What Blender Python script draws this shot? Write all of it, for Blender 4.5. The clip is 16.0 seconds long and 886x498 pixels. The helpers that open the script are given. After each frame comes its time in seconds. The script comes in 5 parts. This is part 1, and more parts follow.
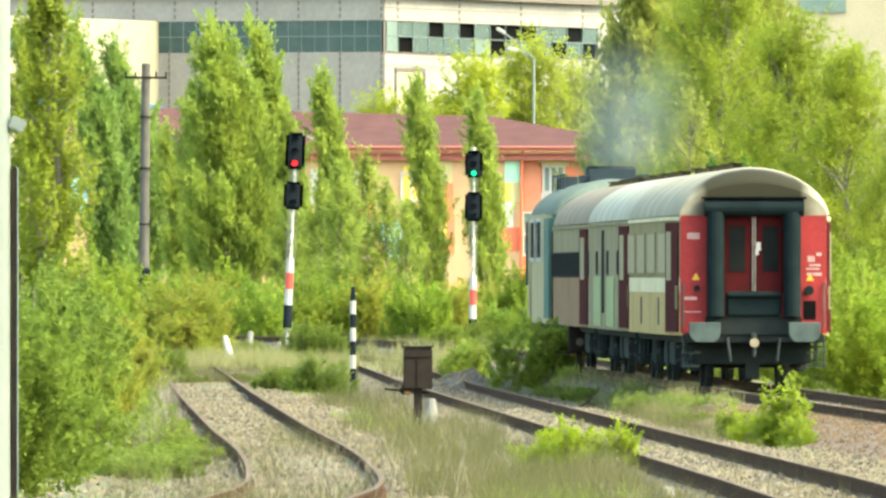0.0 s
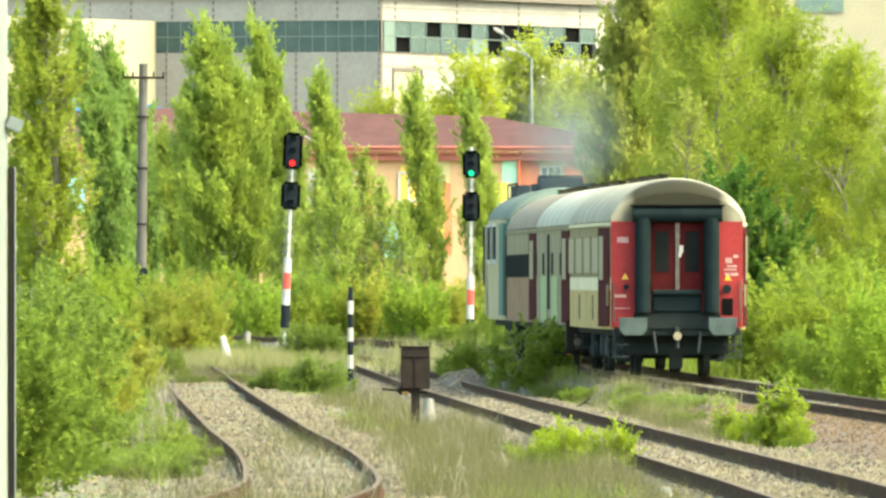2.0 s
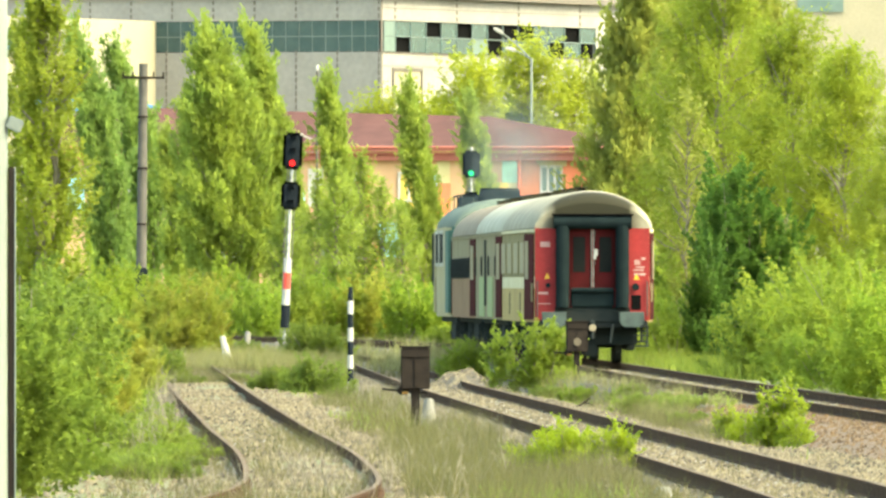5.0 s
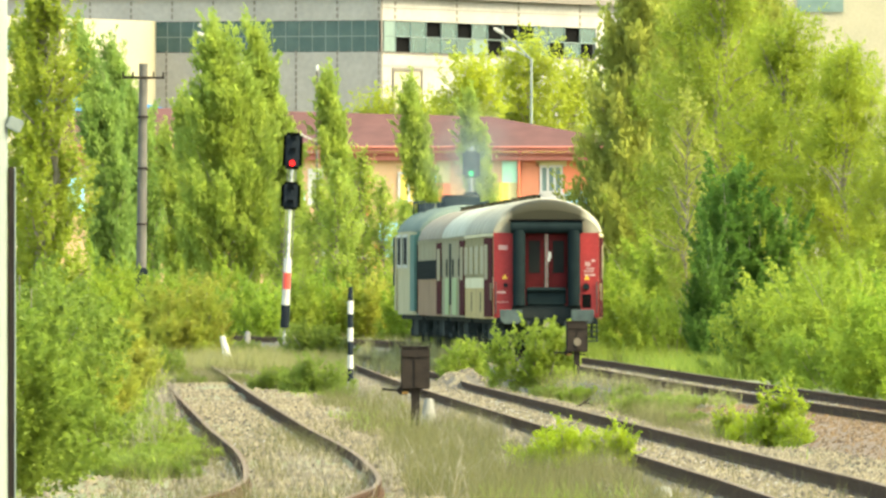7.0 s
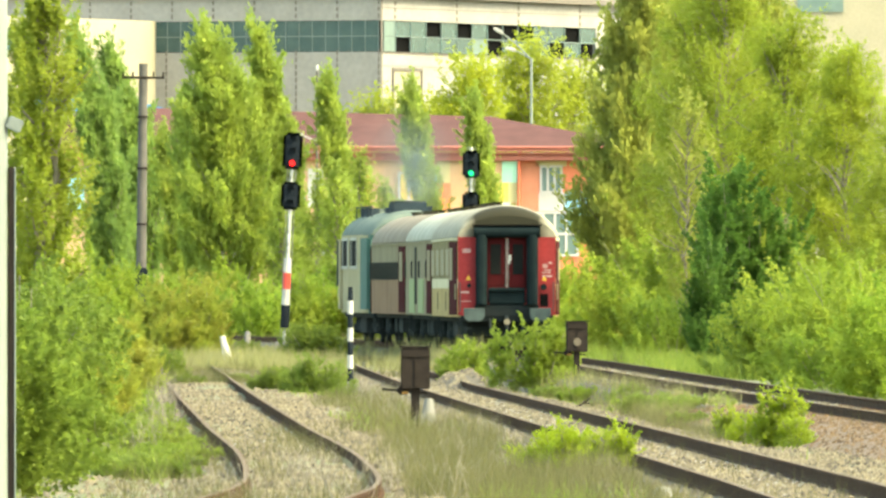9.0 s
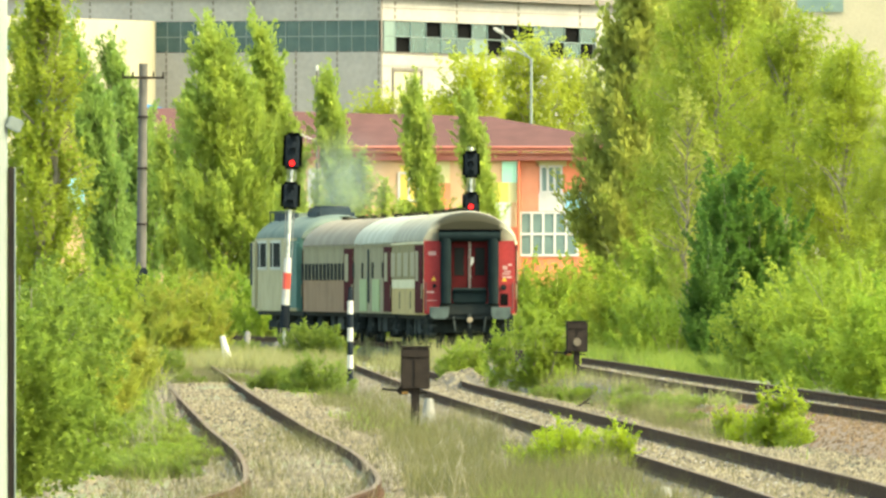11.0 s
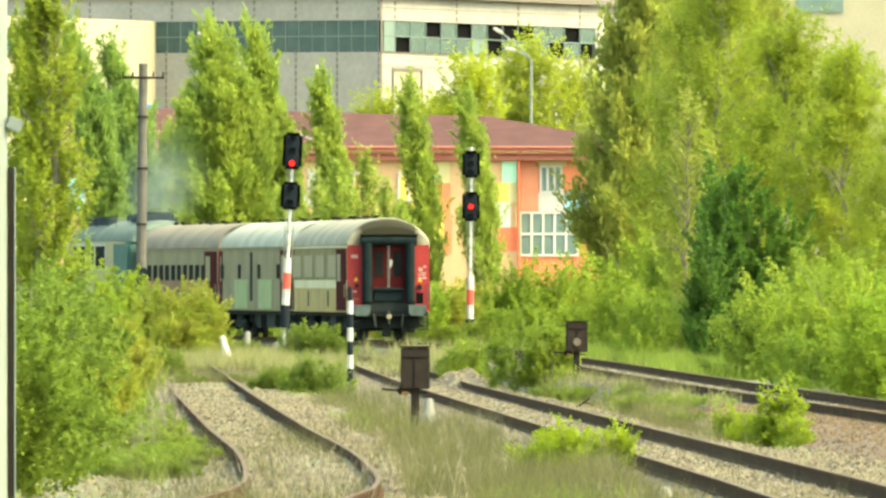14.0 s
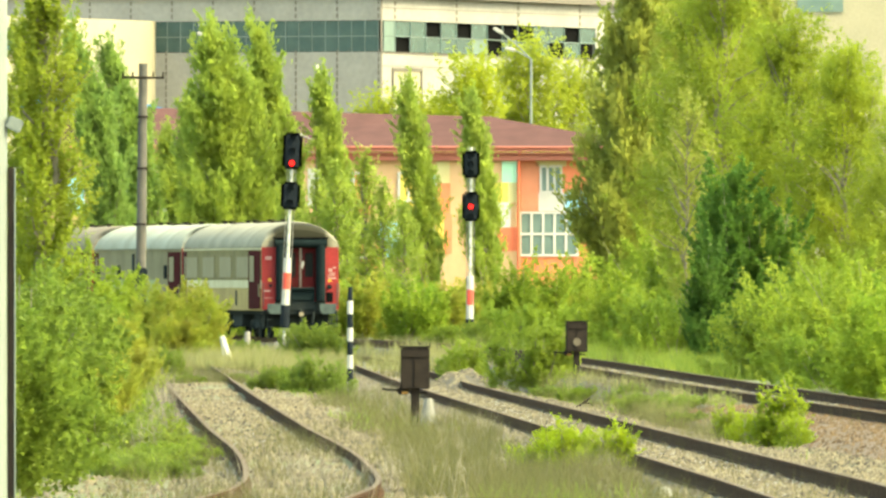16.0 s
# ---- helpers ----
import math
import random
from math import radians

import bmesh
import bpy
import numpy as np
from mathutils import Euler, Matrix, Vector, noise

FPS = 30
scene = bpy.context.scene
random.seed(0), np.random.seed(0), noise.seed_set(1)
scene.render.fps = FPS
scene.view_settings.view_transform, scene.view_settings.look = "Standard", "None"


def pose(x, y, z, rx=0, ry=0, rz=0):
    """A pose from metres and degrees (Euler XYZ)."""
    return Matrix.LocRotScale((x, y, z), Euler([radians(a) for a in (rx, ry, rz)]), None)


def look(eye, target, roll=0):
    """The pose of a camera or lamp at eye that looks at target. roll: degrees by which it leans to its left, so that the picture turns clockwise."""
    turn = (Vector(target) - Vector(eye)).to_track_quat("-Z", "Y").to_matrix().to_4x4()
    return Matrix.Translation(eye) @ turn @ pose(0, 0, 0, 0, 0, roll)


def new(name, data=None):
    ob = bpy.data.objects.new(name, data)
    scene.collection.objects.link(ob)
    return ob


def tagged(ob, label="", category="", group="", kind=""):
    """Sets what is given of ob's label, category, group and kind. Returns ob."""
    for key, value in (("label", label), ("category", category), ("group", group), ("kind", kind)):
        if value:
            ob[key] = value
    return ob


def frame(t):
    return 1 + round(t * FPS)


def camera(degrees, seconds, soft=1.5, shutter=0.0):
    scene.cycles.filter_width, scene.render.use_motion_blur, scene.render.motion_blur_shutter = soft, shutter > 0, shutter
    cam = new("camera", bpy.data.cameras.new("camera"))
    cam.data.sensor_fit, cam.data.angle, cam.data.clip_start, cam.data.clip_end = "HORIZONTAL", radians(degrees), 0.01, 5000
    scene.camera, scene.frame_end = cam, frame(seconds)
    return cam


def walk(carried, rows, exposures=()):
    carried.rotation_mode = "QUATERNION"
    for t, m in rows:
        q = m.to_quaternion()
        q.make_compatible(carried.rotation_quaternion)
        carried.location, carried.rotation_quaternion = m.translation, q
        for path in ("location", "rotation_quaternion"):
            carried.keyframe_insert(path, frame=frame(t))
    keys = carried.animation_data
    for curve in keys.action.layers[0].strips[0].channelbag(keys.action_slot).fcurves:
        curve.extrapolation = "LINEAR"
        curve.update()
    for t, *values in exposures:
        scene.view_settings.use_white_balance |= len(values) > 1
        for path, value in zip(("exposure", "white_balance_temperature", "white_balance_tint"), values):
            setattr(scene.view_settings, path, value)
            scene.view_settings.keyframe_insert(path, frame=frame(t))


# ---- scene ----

# ---------------------------------------------------------------- camera
cam = camera(3.055, 16.0, soft=2.65)
EYE = (0, 0, 1.96)


def aim(dx, dy):
    """The long lens on its tripod, nudged by a few hundredths of a milliradian."""
    return look(EYE, (-dx / 29.4, 1000, 1.96 + (59 + dy) / 29.4))


walk(cam, [(0.0, aim(5, 0)), (0.25, aim(5.5, -2)), (0.5, aim(4.5, -4)), (0.8, aim(1.5, -2)), (1.1, aim(0, -1)), (1.5, aim(-0.5, 0)),
           (2.0, aim(0.5, 0)), (16.0, aim(0, 0))], exposures=[(0, 2.98, 7600, -6), (3, 2.98, 8000, -9), (7, 3.01, 8350, -7), (12.5, 2.94, 8550, -11), (16, 2.92, 9150, -13)])

# ---------------------------------------------------------------- light
SUN_EL, SUN_AZ = 47, 114       # azimuth from +y towards +x
world = bpy.data.worlds.new("sky")
scene.world = world
world.use_nodes = True
wn = world.node_tree.nodes
sky = wn.new("ShaderNodeTexSky")
sky.sky_type, sky.sun_disc = "NISHITA", False
sky.sun_elevation, sky.sun_rotation = radians(SUN_EL), radians(SUN_AZ)
sky.dust_density = 3.0
world.node_tree.links.new(sky.outputs[0], wn["Background"].inputs[0])
wn["Background"].inputs[1].default_value = 0.15
sun_data = bpy.data.lights.new("sun", "SUN")
sun_data.energy, sun_data.angle, sun_data.color = 0.9, radians(10.0), (1.0, 0.94, 0.80)
sun = new("sun", sun_data)
sd = Vector((math.sin(radians(SUN_AZ)) * math.cos(radians(SUN_EL)), math.cos(radians(SUN_AZ)) * math.cos(radians(SUN_EL)), math.sin(radians(SUN_EL))))
sun.matrix_world = look(tuple(sd * 100), (0, 0, 0))

# ---------------------------------------------------------------- materials


def mat(name, c1, c2=None, rough=0.7, scale=4.0, metal=0.0, bump=0.15, fine=40.0, stain=0.25, island=0, spec=0.4, coat=0.0):
    """Two-scale variation of colour and relief in object space."""
    m = bpy.data.materials.new(name)
    m.use_nodes = True
    n, l = m.node_tree.nodes, m.node_tree.links
    b = n["Principled BSDF"]
    c2 = c2 or tuple(c * 0.7 for c in c1)
    tc = n.new("ShaderNodeTexCoord")
    n1, n2 = n.new("ShaderNodeTexNoise"), n.new("ShaderNodeTexNoise")
    n1.inputs["Scale"].default_value, n1.inputs["Detail"].default_value = scale, 5
    n2.inputs["Scale"].default_value, n2.inputs["Detail"].default_value = fine, 3
    for k in (n1, n2):
        l.new(tc.outputs["Object"], k.inputs["Vector"])
    r1 = n.new("ShaderNodeMapRange")
    r1.inputs[1].default_value, r1.inputs[2].default_value = 0.35, 0.7
    l.new(n1.outputs[0], r1.inputs[0])
    mix = n.new("ShaderNodeMix")
    mix.data_type = "RGBA"
    mix.inputs[6].default_value, mix.inputs[7].default_value = (*c1, 1), (*c2, 1)
    if island:
        geo = n.new("ShaderNodeNewGeometry")
        add = n.new("ShaderNodeMath")
        add.operation = "MULTIPLY_ADD"
        l.new(geo.outputs["Random Per Island"], add.inputs[0])
        add.inputs[1].default_value = island
        l.new(r1.outputs[0], add.inputs[2])
        sub = n.new("ShaderNodeMath")
        sub.operation = "SUBTRACT"
        sub.use_clamp = True
        l.new(add.outputs[0], sub.inputs[0])
        sub.inputs[1].default_value = island / 2
        l.new(sub.outputs[0], mix.inputs[0])
    else:
        l.new(r1.outputs[0], mix.inputs[0])
    mul = n.new("ShaderNodeMix")
    mul.data_type, mul.blend_type = "RGBA", "MULTIPLY"
    mul.inputs[0].default_value = stain
    l.new(mix.outputs[2], mul.inputs[6])
    l.new(n2.outputs[0], mul.inputs[7])
    l.new(mul.outputs[2], b.inputs["Base Color"])
    b.inputs["Roughness"].default_value, b.inputs["Metallic"].default_value = rough, metal
    b.inputs["Specular IOR Level"].default_value = spec
    b.inputs["Coat Weight"].default_value = coat
    if bump:
        bp = n.new("ShaderNodeBump")
        bp.inputs["Strength"].default_value, bp.inputs["Distance"].default_value = bump, 0.02
        l.new(n2.outputs[0], bp.inputs["Height"])
        l.new(bp.outputs[0], b.inputs["Normal"])
    return m


def sooty(m, soot):
    """Soot baked on to the crown of a roof over its end gangways."""
    n, l = m.node_tree.nodes, m.node_tree.links
    sep, tc, nz = n.new("ShaderNodeSeparateXYZ"), n.new("ShaderNodeTexCoord"), n.new("ShaderNodeTexNoise")
    nz.inputs["Scale"].default_value = 2.2
    l.new(tc.outputs["Object"], sep.inputs[0])
    l.new(tc.outputs["Object"], nz.inputs["Vector"])

    def maths(op, a, b, clamp=False):
        k = n.new("ShaderNodeMath")
        k.operation, k.use_clamp = op, clamp
        for i, v in enumerate((a, b)):
            if isinstance(v, float):
                k.inputs[i].default_value = v
            elif v is not None:
                l.new(v, k.inputs[i])
        return k.outputs[0]
    wide = maths("MULTIPLY", maths("SUBTRACT", 1.22, maths("ABSOLUTE", sep.outputs[0], None)), 2.4, True)
    end = maths("MULTIPLY", maths("SUBTRACT", 0.95, sep.outputs[1]), 1.5, True)
    fac = maths("MULTIPLY", maths("MULTIPLY", wide, end), maths("ADD", nz.outputs[0], 0.72), True)
    mix = n.new("ShaderNodeMix")
    mix.data_type = "RGBA"
    b = n["Principled BSDF"].inputs["Base Color"]
    src = b.links[0].from_socket
    l.new(fac, mix.inputs[0])
    l.new(src, mix.inputs[6])
    mix.inputs[7].default_value = (*soot, 1)
    l.new(mix.outputs[2], b)
    return m


def leaf_mat(name, c1, c2, scale=0.6):
    """Thin leaves: matt front, light shining through."""
    m = mat(name, c1, c2, rough=0.6, scale=scale, fine=9.0, stain=0.2, bump=0, island=0.28, spec=0.25)
    n, l = m.node_tree.nodes, m.node_tree.links
    tr = n.new("ShaderNodeBsdfTranslucent")
    ms = n.new("ShaderNodeMixShader")
    ms.inputs[0].default_value = 0.68
    src = [k for k in l if k.to_socket.name == "Base Color"][0].from_socket
    l.new(src, tr.inputs[0])
    l.new(n["Principled BSDF"].outputs[0], ms.inputs[1])
    l.new(tr.outputs[0], ms.inputs[2])
    l.new(ms.outputs[0], n["Material Output"].inputs[0])
    return m


def glow_mat(name, c, strength):
    m = bpy.data.materials.new(name)
    m.use_nodes = True
    b = m.node_tree.nodes["Principled BSDF"]
    b.inputs["Base Color"].default_value = (*[k * 0.1 for k in c], 1)
    b.inputs["Emission Color"].default_value = (*c, 1)
    b.inputs["Emission Strength"].default_value = strength
    return m


M = dict(
    soil=mat("soil", (0.1, 0.082, 0.045), (0.065, 0.085, 0.025), rough=0.95, scale=0.25, fine=12, bump=0.6),
    ballast=mat("ballast_bed", (0.058, 0.047, 0.031), (0.036, 0.03, 0.02), rough=0.95, scale=0.8, fine=18, bump=0.8, stain=0.4),
    soilbed=mat("brown_fouled_ballast", (0.0945, 0.05986, 0.0315), (0.0567, 0.0378, 0.0189), rough=0.95, scale=0.8, fine=20, bump=0.8, stain=0.4),
    stone=mat("ballast_stone", (0.15, 0.126, 0.076), (0.035, 0.027, 0.018), rough=0.9, scale=1.0, fine=30, bump=0.3, island=1.1),
    earth_stone=mat("earthy_stone", (0.105, 0.062, 0.024), (0.045, 0.026, 0.011), rough=0.9, scale=1.0, fine=30, bump=0.3, island=1.1),
    rail=mat("rusty_rail", (0.068, 0.038, 0.022), (0.036, 0.021, 0.013), rough=0.95, scale=3, fine=60, metal=0.0, bump=0.4, spec=0.05),
    railtop=mat("worn_rail_head", (0.12, 0.092, 0.065), (0.07, 0.05, 0.036), rough=0.85, scale=2, metal=0.0, spec=0.06),
    concrete=mat("concrete", (0.228, 0.216, 0.192), (0.162, 0.15, 0.132), rough=0.9, scale=1.5, fine=25, bump=0.4),
    dryg=leaf_mat("dry_grass", (0.15, 0.135, 0.058), (0.085, 0.088, 0.027)),
    rough=leaf_mat("rough_grass", (0.29, 0.26, 0.12), (0.21, 0.22, 0.07)),
    grass=leaf_mat("grass", (0.1365, 0.2, 0.0311), (0.231, 0.27, 0.0467)),
    leafA=leaf_mat("spring_leaves", (0.1848, 0.2567, 0.032), (0.2864, 0.3484, 0.0499)),
    leafC=leaf_mat("yellow_green_leaves", (0.15, 0.212, 0.034), (0.235, 0.3, 0.05)),
    leafD=leaf_mat("shrub_leaves", (0.1735, 0.2607, 0.03315), (0.2926, 0.3671, 0.04968)),
    # darker green with the hedge's own shade put into the leaf colour
    leafF=leaf_mat("shade_green_leaves", (0.072, 0.15, 0.028), (0.125, 0.22, 0.04)),
    leafP=leaf_mat("wind_blown_poplar_leaves", (0.2115, 0.288, 0.0522), (0.342, 0.4095, 0.0765)),
    leafQ=leaf_mat("dark_poplar_leaves", (0.15, 0.235, 0.055), (0.245, 0.345, 0.08)),
    leafL=leaf_mat("low_weed_leaves", (0.125, 0.175, 0.026), (0.2, 0.255, 0.036)),
    leafO=leaf_mat("olive_leaves", (0.235, 0.262, 0.055), (0.34, 0.36, 0.08)),
    leafG=leaf_mat("pale_sunlit_leaves", (0.2027, 0.2606, 0.02978), (0.2895, 0.335, 0.04632)),
    leafY=leaf_mat("yellow_spring_leaves", (0.29, 0.335, 0.035), (0.36, 0.395, 0.046)),
    leafS=leaf_mat("vivid_weed_leaves", (0.21, 0.285, 0.022), (0.3, 0.36, 0.033)),
    leafE=leaf_mat("copper_green_leaves", (0.295, 0.285, 0.05), (0.27, 0.365, 0.055)),
    bark=mat("bark", (0.23, 0.2, 0.155), (0.14, 0.12, 0.09), rough=0.95, scale=4, fine=25, bump=0.8),
    white=mat("white_paint", (0.4039, 0.3917, 0.355), (0.306, 0.2938, 0.2632), rough=0.6, scale=3),
    mast=mat("peeling_mast_paint", (0.42, 0.42, 0.38), (0.16, 0.17, 0.15), rough=0.8, scale=5, fine=30),
    faded=mat("faded_lettering", (0.36, 0.24, 0.22), (0.28, 0.15, 0.14), rough=0.9, scale=8),
    loco_frame=mat("loco_window_frame", (0.396, 0.396, 0.3312), (0.3024, 0.3024, 0.2592), rough=0.9, spec=0.05),
    dim=mat("dusty_lamp_glass", (0.11, 0.09, 0.06), (0.08, 0.063, 0.045), rough=0.8, scale=6),
    coupling=mat("pale_brass_cap", (0.216, 0.18, 0.12), (0.156, 0.126, 0.09), rough=0.8, scale=6),
    loco_roof=mat("loco_grey_roof", (0.125, 0.15, 0.122), (0.088, 0.115, 0.098), rough=0.9, scale=0.8, fine=6, spec=0.05),
    whitewash=mat("dirty_whitewash", (0.195, 0.1902, 0.1706), (0.1317, 0.1268, 0.1121), rough=0.9, scale=6),
    black=mat("black_paint", (0.009, 0.013, 0.017), (0.012, 0.016, 0.02), rough=0.9, scale=5, spec=0.08),
    red=mat("red_paint", (0.60, 0.05, 0.03), (0.45, 0.05, 0.035), rough=0.5, scale=3),
    rust=mat("rusted_sheet", (0.019, 0.0155, 0.0135), (0.028, 0.022, 0.018), rough=0.95, scale=5, bump=0.4, spec=0.03),
    poleA=mat("weathered_pole", (0.08625, 0.07875, 0.0675), (0.0525, 0.04875, 0.04125), rough=0.9, scale=2, bump=0.4),
    galv=mat("painted_mast", (0.17, 0.1955, 0.17), (0.136, 0.153, 0.136), rough=0.55, scale=1.2, metal=0.1),
    coach_red=mat("coach_red", (0.2585, 0.0286, 0.0297), (0.187, 0.0264, 0.0275), rough=0.8, scale=1.6, fine=14, stain=0.35, bump=0.05, coat=0.0, spec=0.1),
    # door red, darkened further for the shade between the gangway cushions
    gang_red=mat("recess_shaded_door_red", (0.0528, 0.0077, 0.0086), (0.0346, 0.0067, 0.0067), rough=0.95, scale=2, spec=0.03),
    door_red=mat("door_dark_red", (0.05, 0.006, 0.007), (0.034, 0.006, 0.0065), rough=0.95, scale=2, spec=0.04, coat=0.0),
    roof_light=mat("roof_grey", (0.2753, 0.2547, 0.1926), (0.1926, 0.1789, 0.1307), rough=0.9, scale=0.5, fine=6, stain=0.3, bump=0.08, spec=0.1),
    roof_brown=mat("roof_brown_grey", (0.2088, 0.1764, 0.1296), (0.1512, 0.126, 0.0936), rough=0.9, scale=0.5, fine=6, stain=0.3, bump=0.08, spec=0.1),
    roof_pale=mat("roof_pale_grey", (0.34, 0.34, 0.272), (0.2465, 0.238, 0.1785), rough=0.9, scale=0.5, fine=6, stain=0.3, bump=0.08, spec=0.1),
    roof_end=mat("sooty_roof_end", (0.036, 0.0336, 0.0204), (0.024, 0.0222, 0.0144), rough=0.95, scale=1.5, spec=0.03),
    olive=mat("khaki_side", (0.36, 0.275, 0.12), (0.28, 0.215, 0.098), rough=0.95, scale=0.8, fine=8, stain=0.3, bump=0.05, spec=0.04, coat=0.0),
    olive_top=mat("grey_olive_side", (0.2, 0.172, 0.09), (0.155, 0.135, 0.075), rough=0.95, scale=0.8, fine=8, stain=0.3, bump=0.05, spec=0.04, coat=0.0),
    cream=mat("cream_stripe", (0.5057, 0.4624, 0.3034), (0.419, 0.3757, 0.2456), rough=0.95, scale=1.0, spec=0.04, coat=0.0),
    grey=mat("grey_side", (0.215, 0.1909, 0.1187), (0.1677, 0.1505, 0.0946), rough=0.95, scale=0.8, fine=8, stain=0.3, bump=0.05, spec=0.04, coat=0.0),
    green=mat("faded_green_panel", (0.264, 0.308, 0.16), (0.216, 0.256, 0.136), rough=0.95, scale=1.5, spec=0.04, coat=0.0),
    brown=mat("brown_side", (0.225, 0.145, 0.088), (0.175, 0.115, 0.07), rough=0.95, scale=0.8, fine=8, stain=0.3, bump=0.05, spec=0.04, coat=0.0),
    rubber=mat("rubber_gangway", (0.009672, 0.01644, 0.01741), (0.00677, 0.01161, 0.01257), rough=0.95, scale=3, spec=0.03),
    # soot colour with a bluish lift that paints in the distance haze
    under=mat("sooty_hazed_underframe", (0.028, 0.036, 0.036), (0.038, 0.043, 0.041), rough=0.95, scale=3, spec=0.03),
    beam=mat("sooty_buffer_beam", (0.012, 0.017, 0.0175), (0.02, 0.023, 0.022), rough=0.95, scale=3, spec=0.03),
    buffer=mat("buffer_grey", (0.06386, 0.08384, 0.0783), (0.0401, 0.05292, 0.05103), rough=0.95, scale=4, spec=0.03),
    steel=mat("worn_steel", (0.2625, 0.2475, 0.225), (0.15, 0.135, 0.12), rough=0.4, metal=0.8, scale=6),
    teal=mat("loco_teal", (0.055, 0.12, 0.097), (0.043, 0.096, 0.08), rough=0.8, scale=1.5, spec=0.1),
    navy=mat("loco_roof_blue", (0.022, 0.034, 0.042), (0.032, 0.043, 0.05), rough=0.9, scale=2, spec=0.05),
    loco_grey=mat("loco_pale_grey", (0.34, 0.3, 0.18), (0.27, 0.24, 0.145), rough=0.95, scale=1.2, spec=0.04, coat=0.0),
    yellow=mat("warning_yellow", (0.55, 0.32, 0.02), (0.48, 0.28, 0.02), rough=0.5),
    ochre=mat("worn_ochre_paint", (0.30, 0.15, 0.025), (0.2, 0.1, 0.02), rough=0.8),
    glass=mat("dusty_window_glass", (0.165, 0.145, 0.08), (0.19, 0.165, 0.095), rough=0.6, spec=0.1, bump=0, scale=2),
    dark_glass=mat("dark_window_glass", (0.006, 0.008, 0.008), (0.011, 0.012, 0.011), rough=0.9, spec=0.02, bump=0, scale=2),
    # near-black colour that stands for deep shade in gaps and rooms
    unlit_dark=mat("unlit_shade_black", (0.005, 0.005, 0.005), (0.004, 0.004, 0.004), rough=0.9, spec=0.02),
    fac_wall=mat("factory_panel", (0.2719, 0.2584, 0.2312), (0.2312, 0.2193, 0.1976), rough=0.9, scale=0.25, fine=1.6, stain=0.35),
    fac_cream=mat("factory_cream_render", (0.2944, 0.2642, 0.1859), (0.2597, 0.2338, 0.1644), rough=0.9, scale=0.2, fine=3),
    fac_bar=mat("factory_window_bars", (0.12, 0.16, 0.15), (0.09, 0.12, 0.11), rough=0.7, scale=0.7),
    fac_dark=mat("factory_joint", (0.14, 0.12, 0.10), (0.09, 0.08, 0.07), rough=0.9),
    fac_glass=mat("factory_green_glass", (0.02188, 0.0537, 0.0537), (0.03978, 0.07561, 0.07159), rough=0.25, scale=0.5, fine=3, bump=0),
    fac_pale=mat("factory_pale_glass", (0.11, 0.1595, 0.143), (0.0825, 0.1265, 0.1155), rough=0.3, scale=0.7, bump=0),
    roof_red=mat("maroon_roof_tiles", (0.09, 0.046, 0.044), (0.07, 0.037, 0.035), rough=0.95, scale=0.8, fine=10, spec=0.04),
    fascia=mat("red_fascia", (0.324, 0.0936, 0.0648), (0.2736, 0.0792, 0.0576), rough=0.6),
    w_orange=mat("orange_render", (0.588, 0.1785, 0.08925), (0.525, 0.1522, 0.0735), rough=0.9, scale=1),
    w_peach=mat("peach_render", (0.4503, 0.2827, 0.1569), (0.4189, 0.2514, 0.1361), rough=0.9, scale=1),
    w_yellow=mat("yellow_render", (0.682, 0.473, 0.099), (0.616, 0.429, 0.088), rough=0.9, scale=1),
    w_mint=mat("mint_render", (0.3381, 0.5796, 0.4186), (0.2898, 0.5152, 0.3783), rough=0.9, scale=1),
    w_blue=mat("light_blue_render", (0.264, 0.5104, 0.616), (0.22, 0.4576, 0.5632), rough=0.9, scale=1),
    w_white=mat("white_render", (0.4287, 0.4084, 0.3777), (0.3982, 0.3777, 0.3421), rough=0.9, scale=1),
    w_cream=mat("cream_yellow_render", (0.45, 0.396, 0.198), (0.405, 0.351, 0.171), rough=0.9, scale=1),
    w_coral=mat("coral_render", (0.52, 0.20, 0.12), (0.46, 0.17, 0.10), rough=0.9, scale=1),
    w_red=mat("brick_red_render", (0.561, 0.136, 0.068), (0.493, 0.1105, 0.0595), rough=0.9, scale=1),
    lamp_red=glow_mat("red_lamp", (1.0, 0.004, 0.012), 0.55),
    lamp_green=glow_mat("green_lamp", (0.004, 0.8, 0.30), 0.40),
    blue_roof=mat("blue_sheet_roof", (0.06, 0.22, 0.42), (0.05, 0.18, 0.36), rough=0.5),
)

for key in ("roof_light", "roof_brown", "roof_pale"):
    sooty(M[key], (0.021, 0.02, 0.0125))

# ---------------------------------------------------------------- mesh helpers


def part(name, bm, material, parent=None, label=""):
    me = bpy.data.meshes.new(name)
    bm.to_mesh(me)
    bm.free()
    me.materials.append(material)
    ob = new(name, me)
    ob.parent = parent
    return tagged(ob, label)


def thing(name, m, label, category, group="", kind=""):
    ob = new(name)
    ob.empty_display_size = 0.2
    ob.matrix_world = m
    return tagged(ob, label, category, group, kind)


def box(bm, x0, x1, y0, y1, z0, z1, bevel=0.0):
    r = bmesh.ops.create_cube(bm, size=1.0, matrix=Matrix.Translation(((x0 + x1) / 2, (y0 + y1) / 2, (z0 + z1) / 2)) @ Matrix.Diagonal((x1 - x0, y1 - y0, z1 - z0, 1)))
    if bevel:
        es = list({e for v in r["verts"] for e in v.link_edges})
        bmesh.ops.bevel(bm, geom=es, offset=bevel, segments=2, affect="EDGES")
    return bm


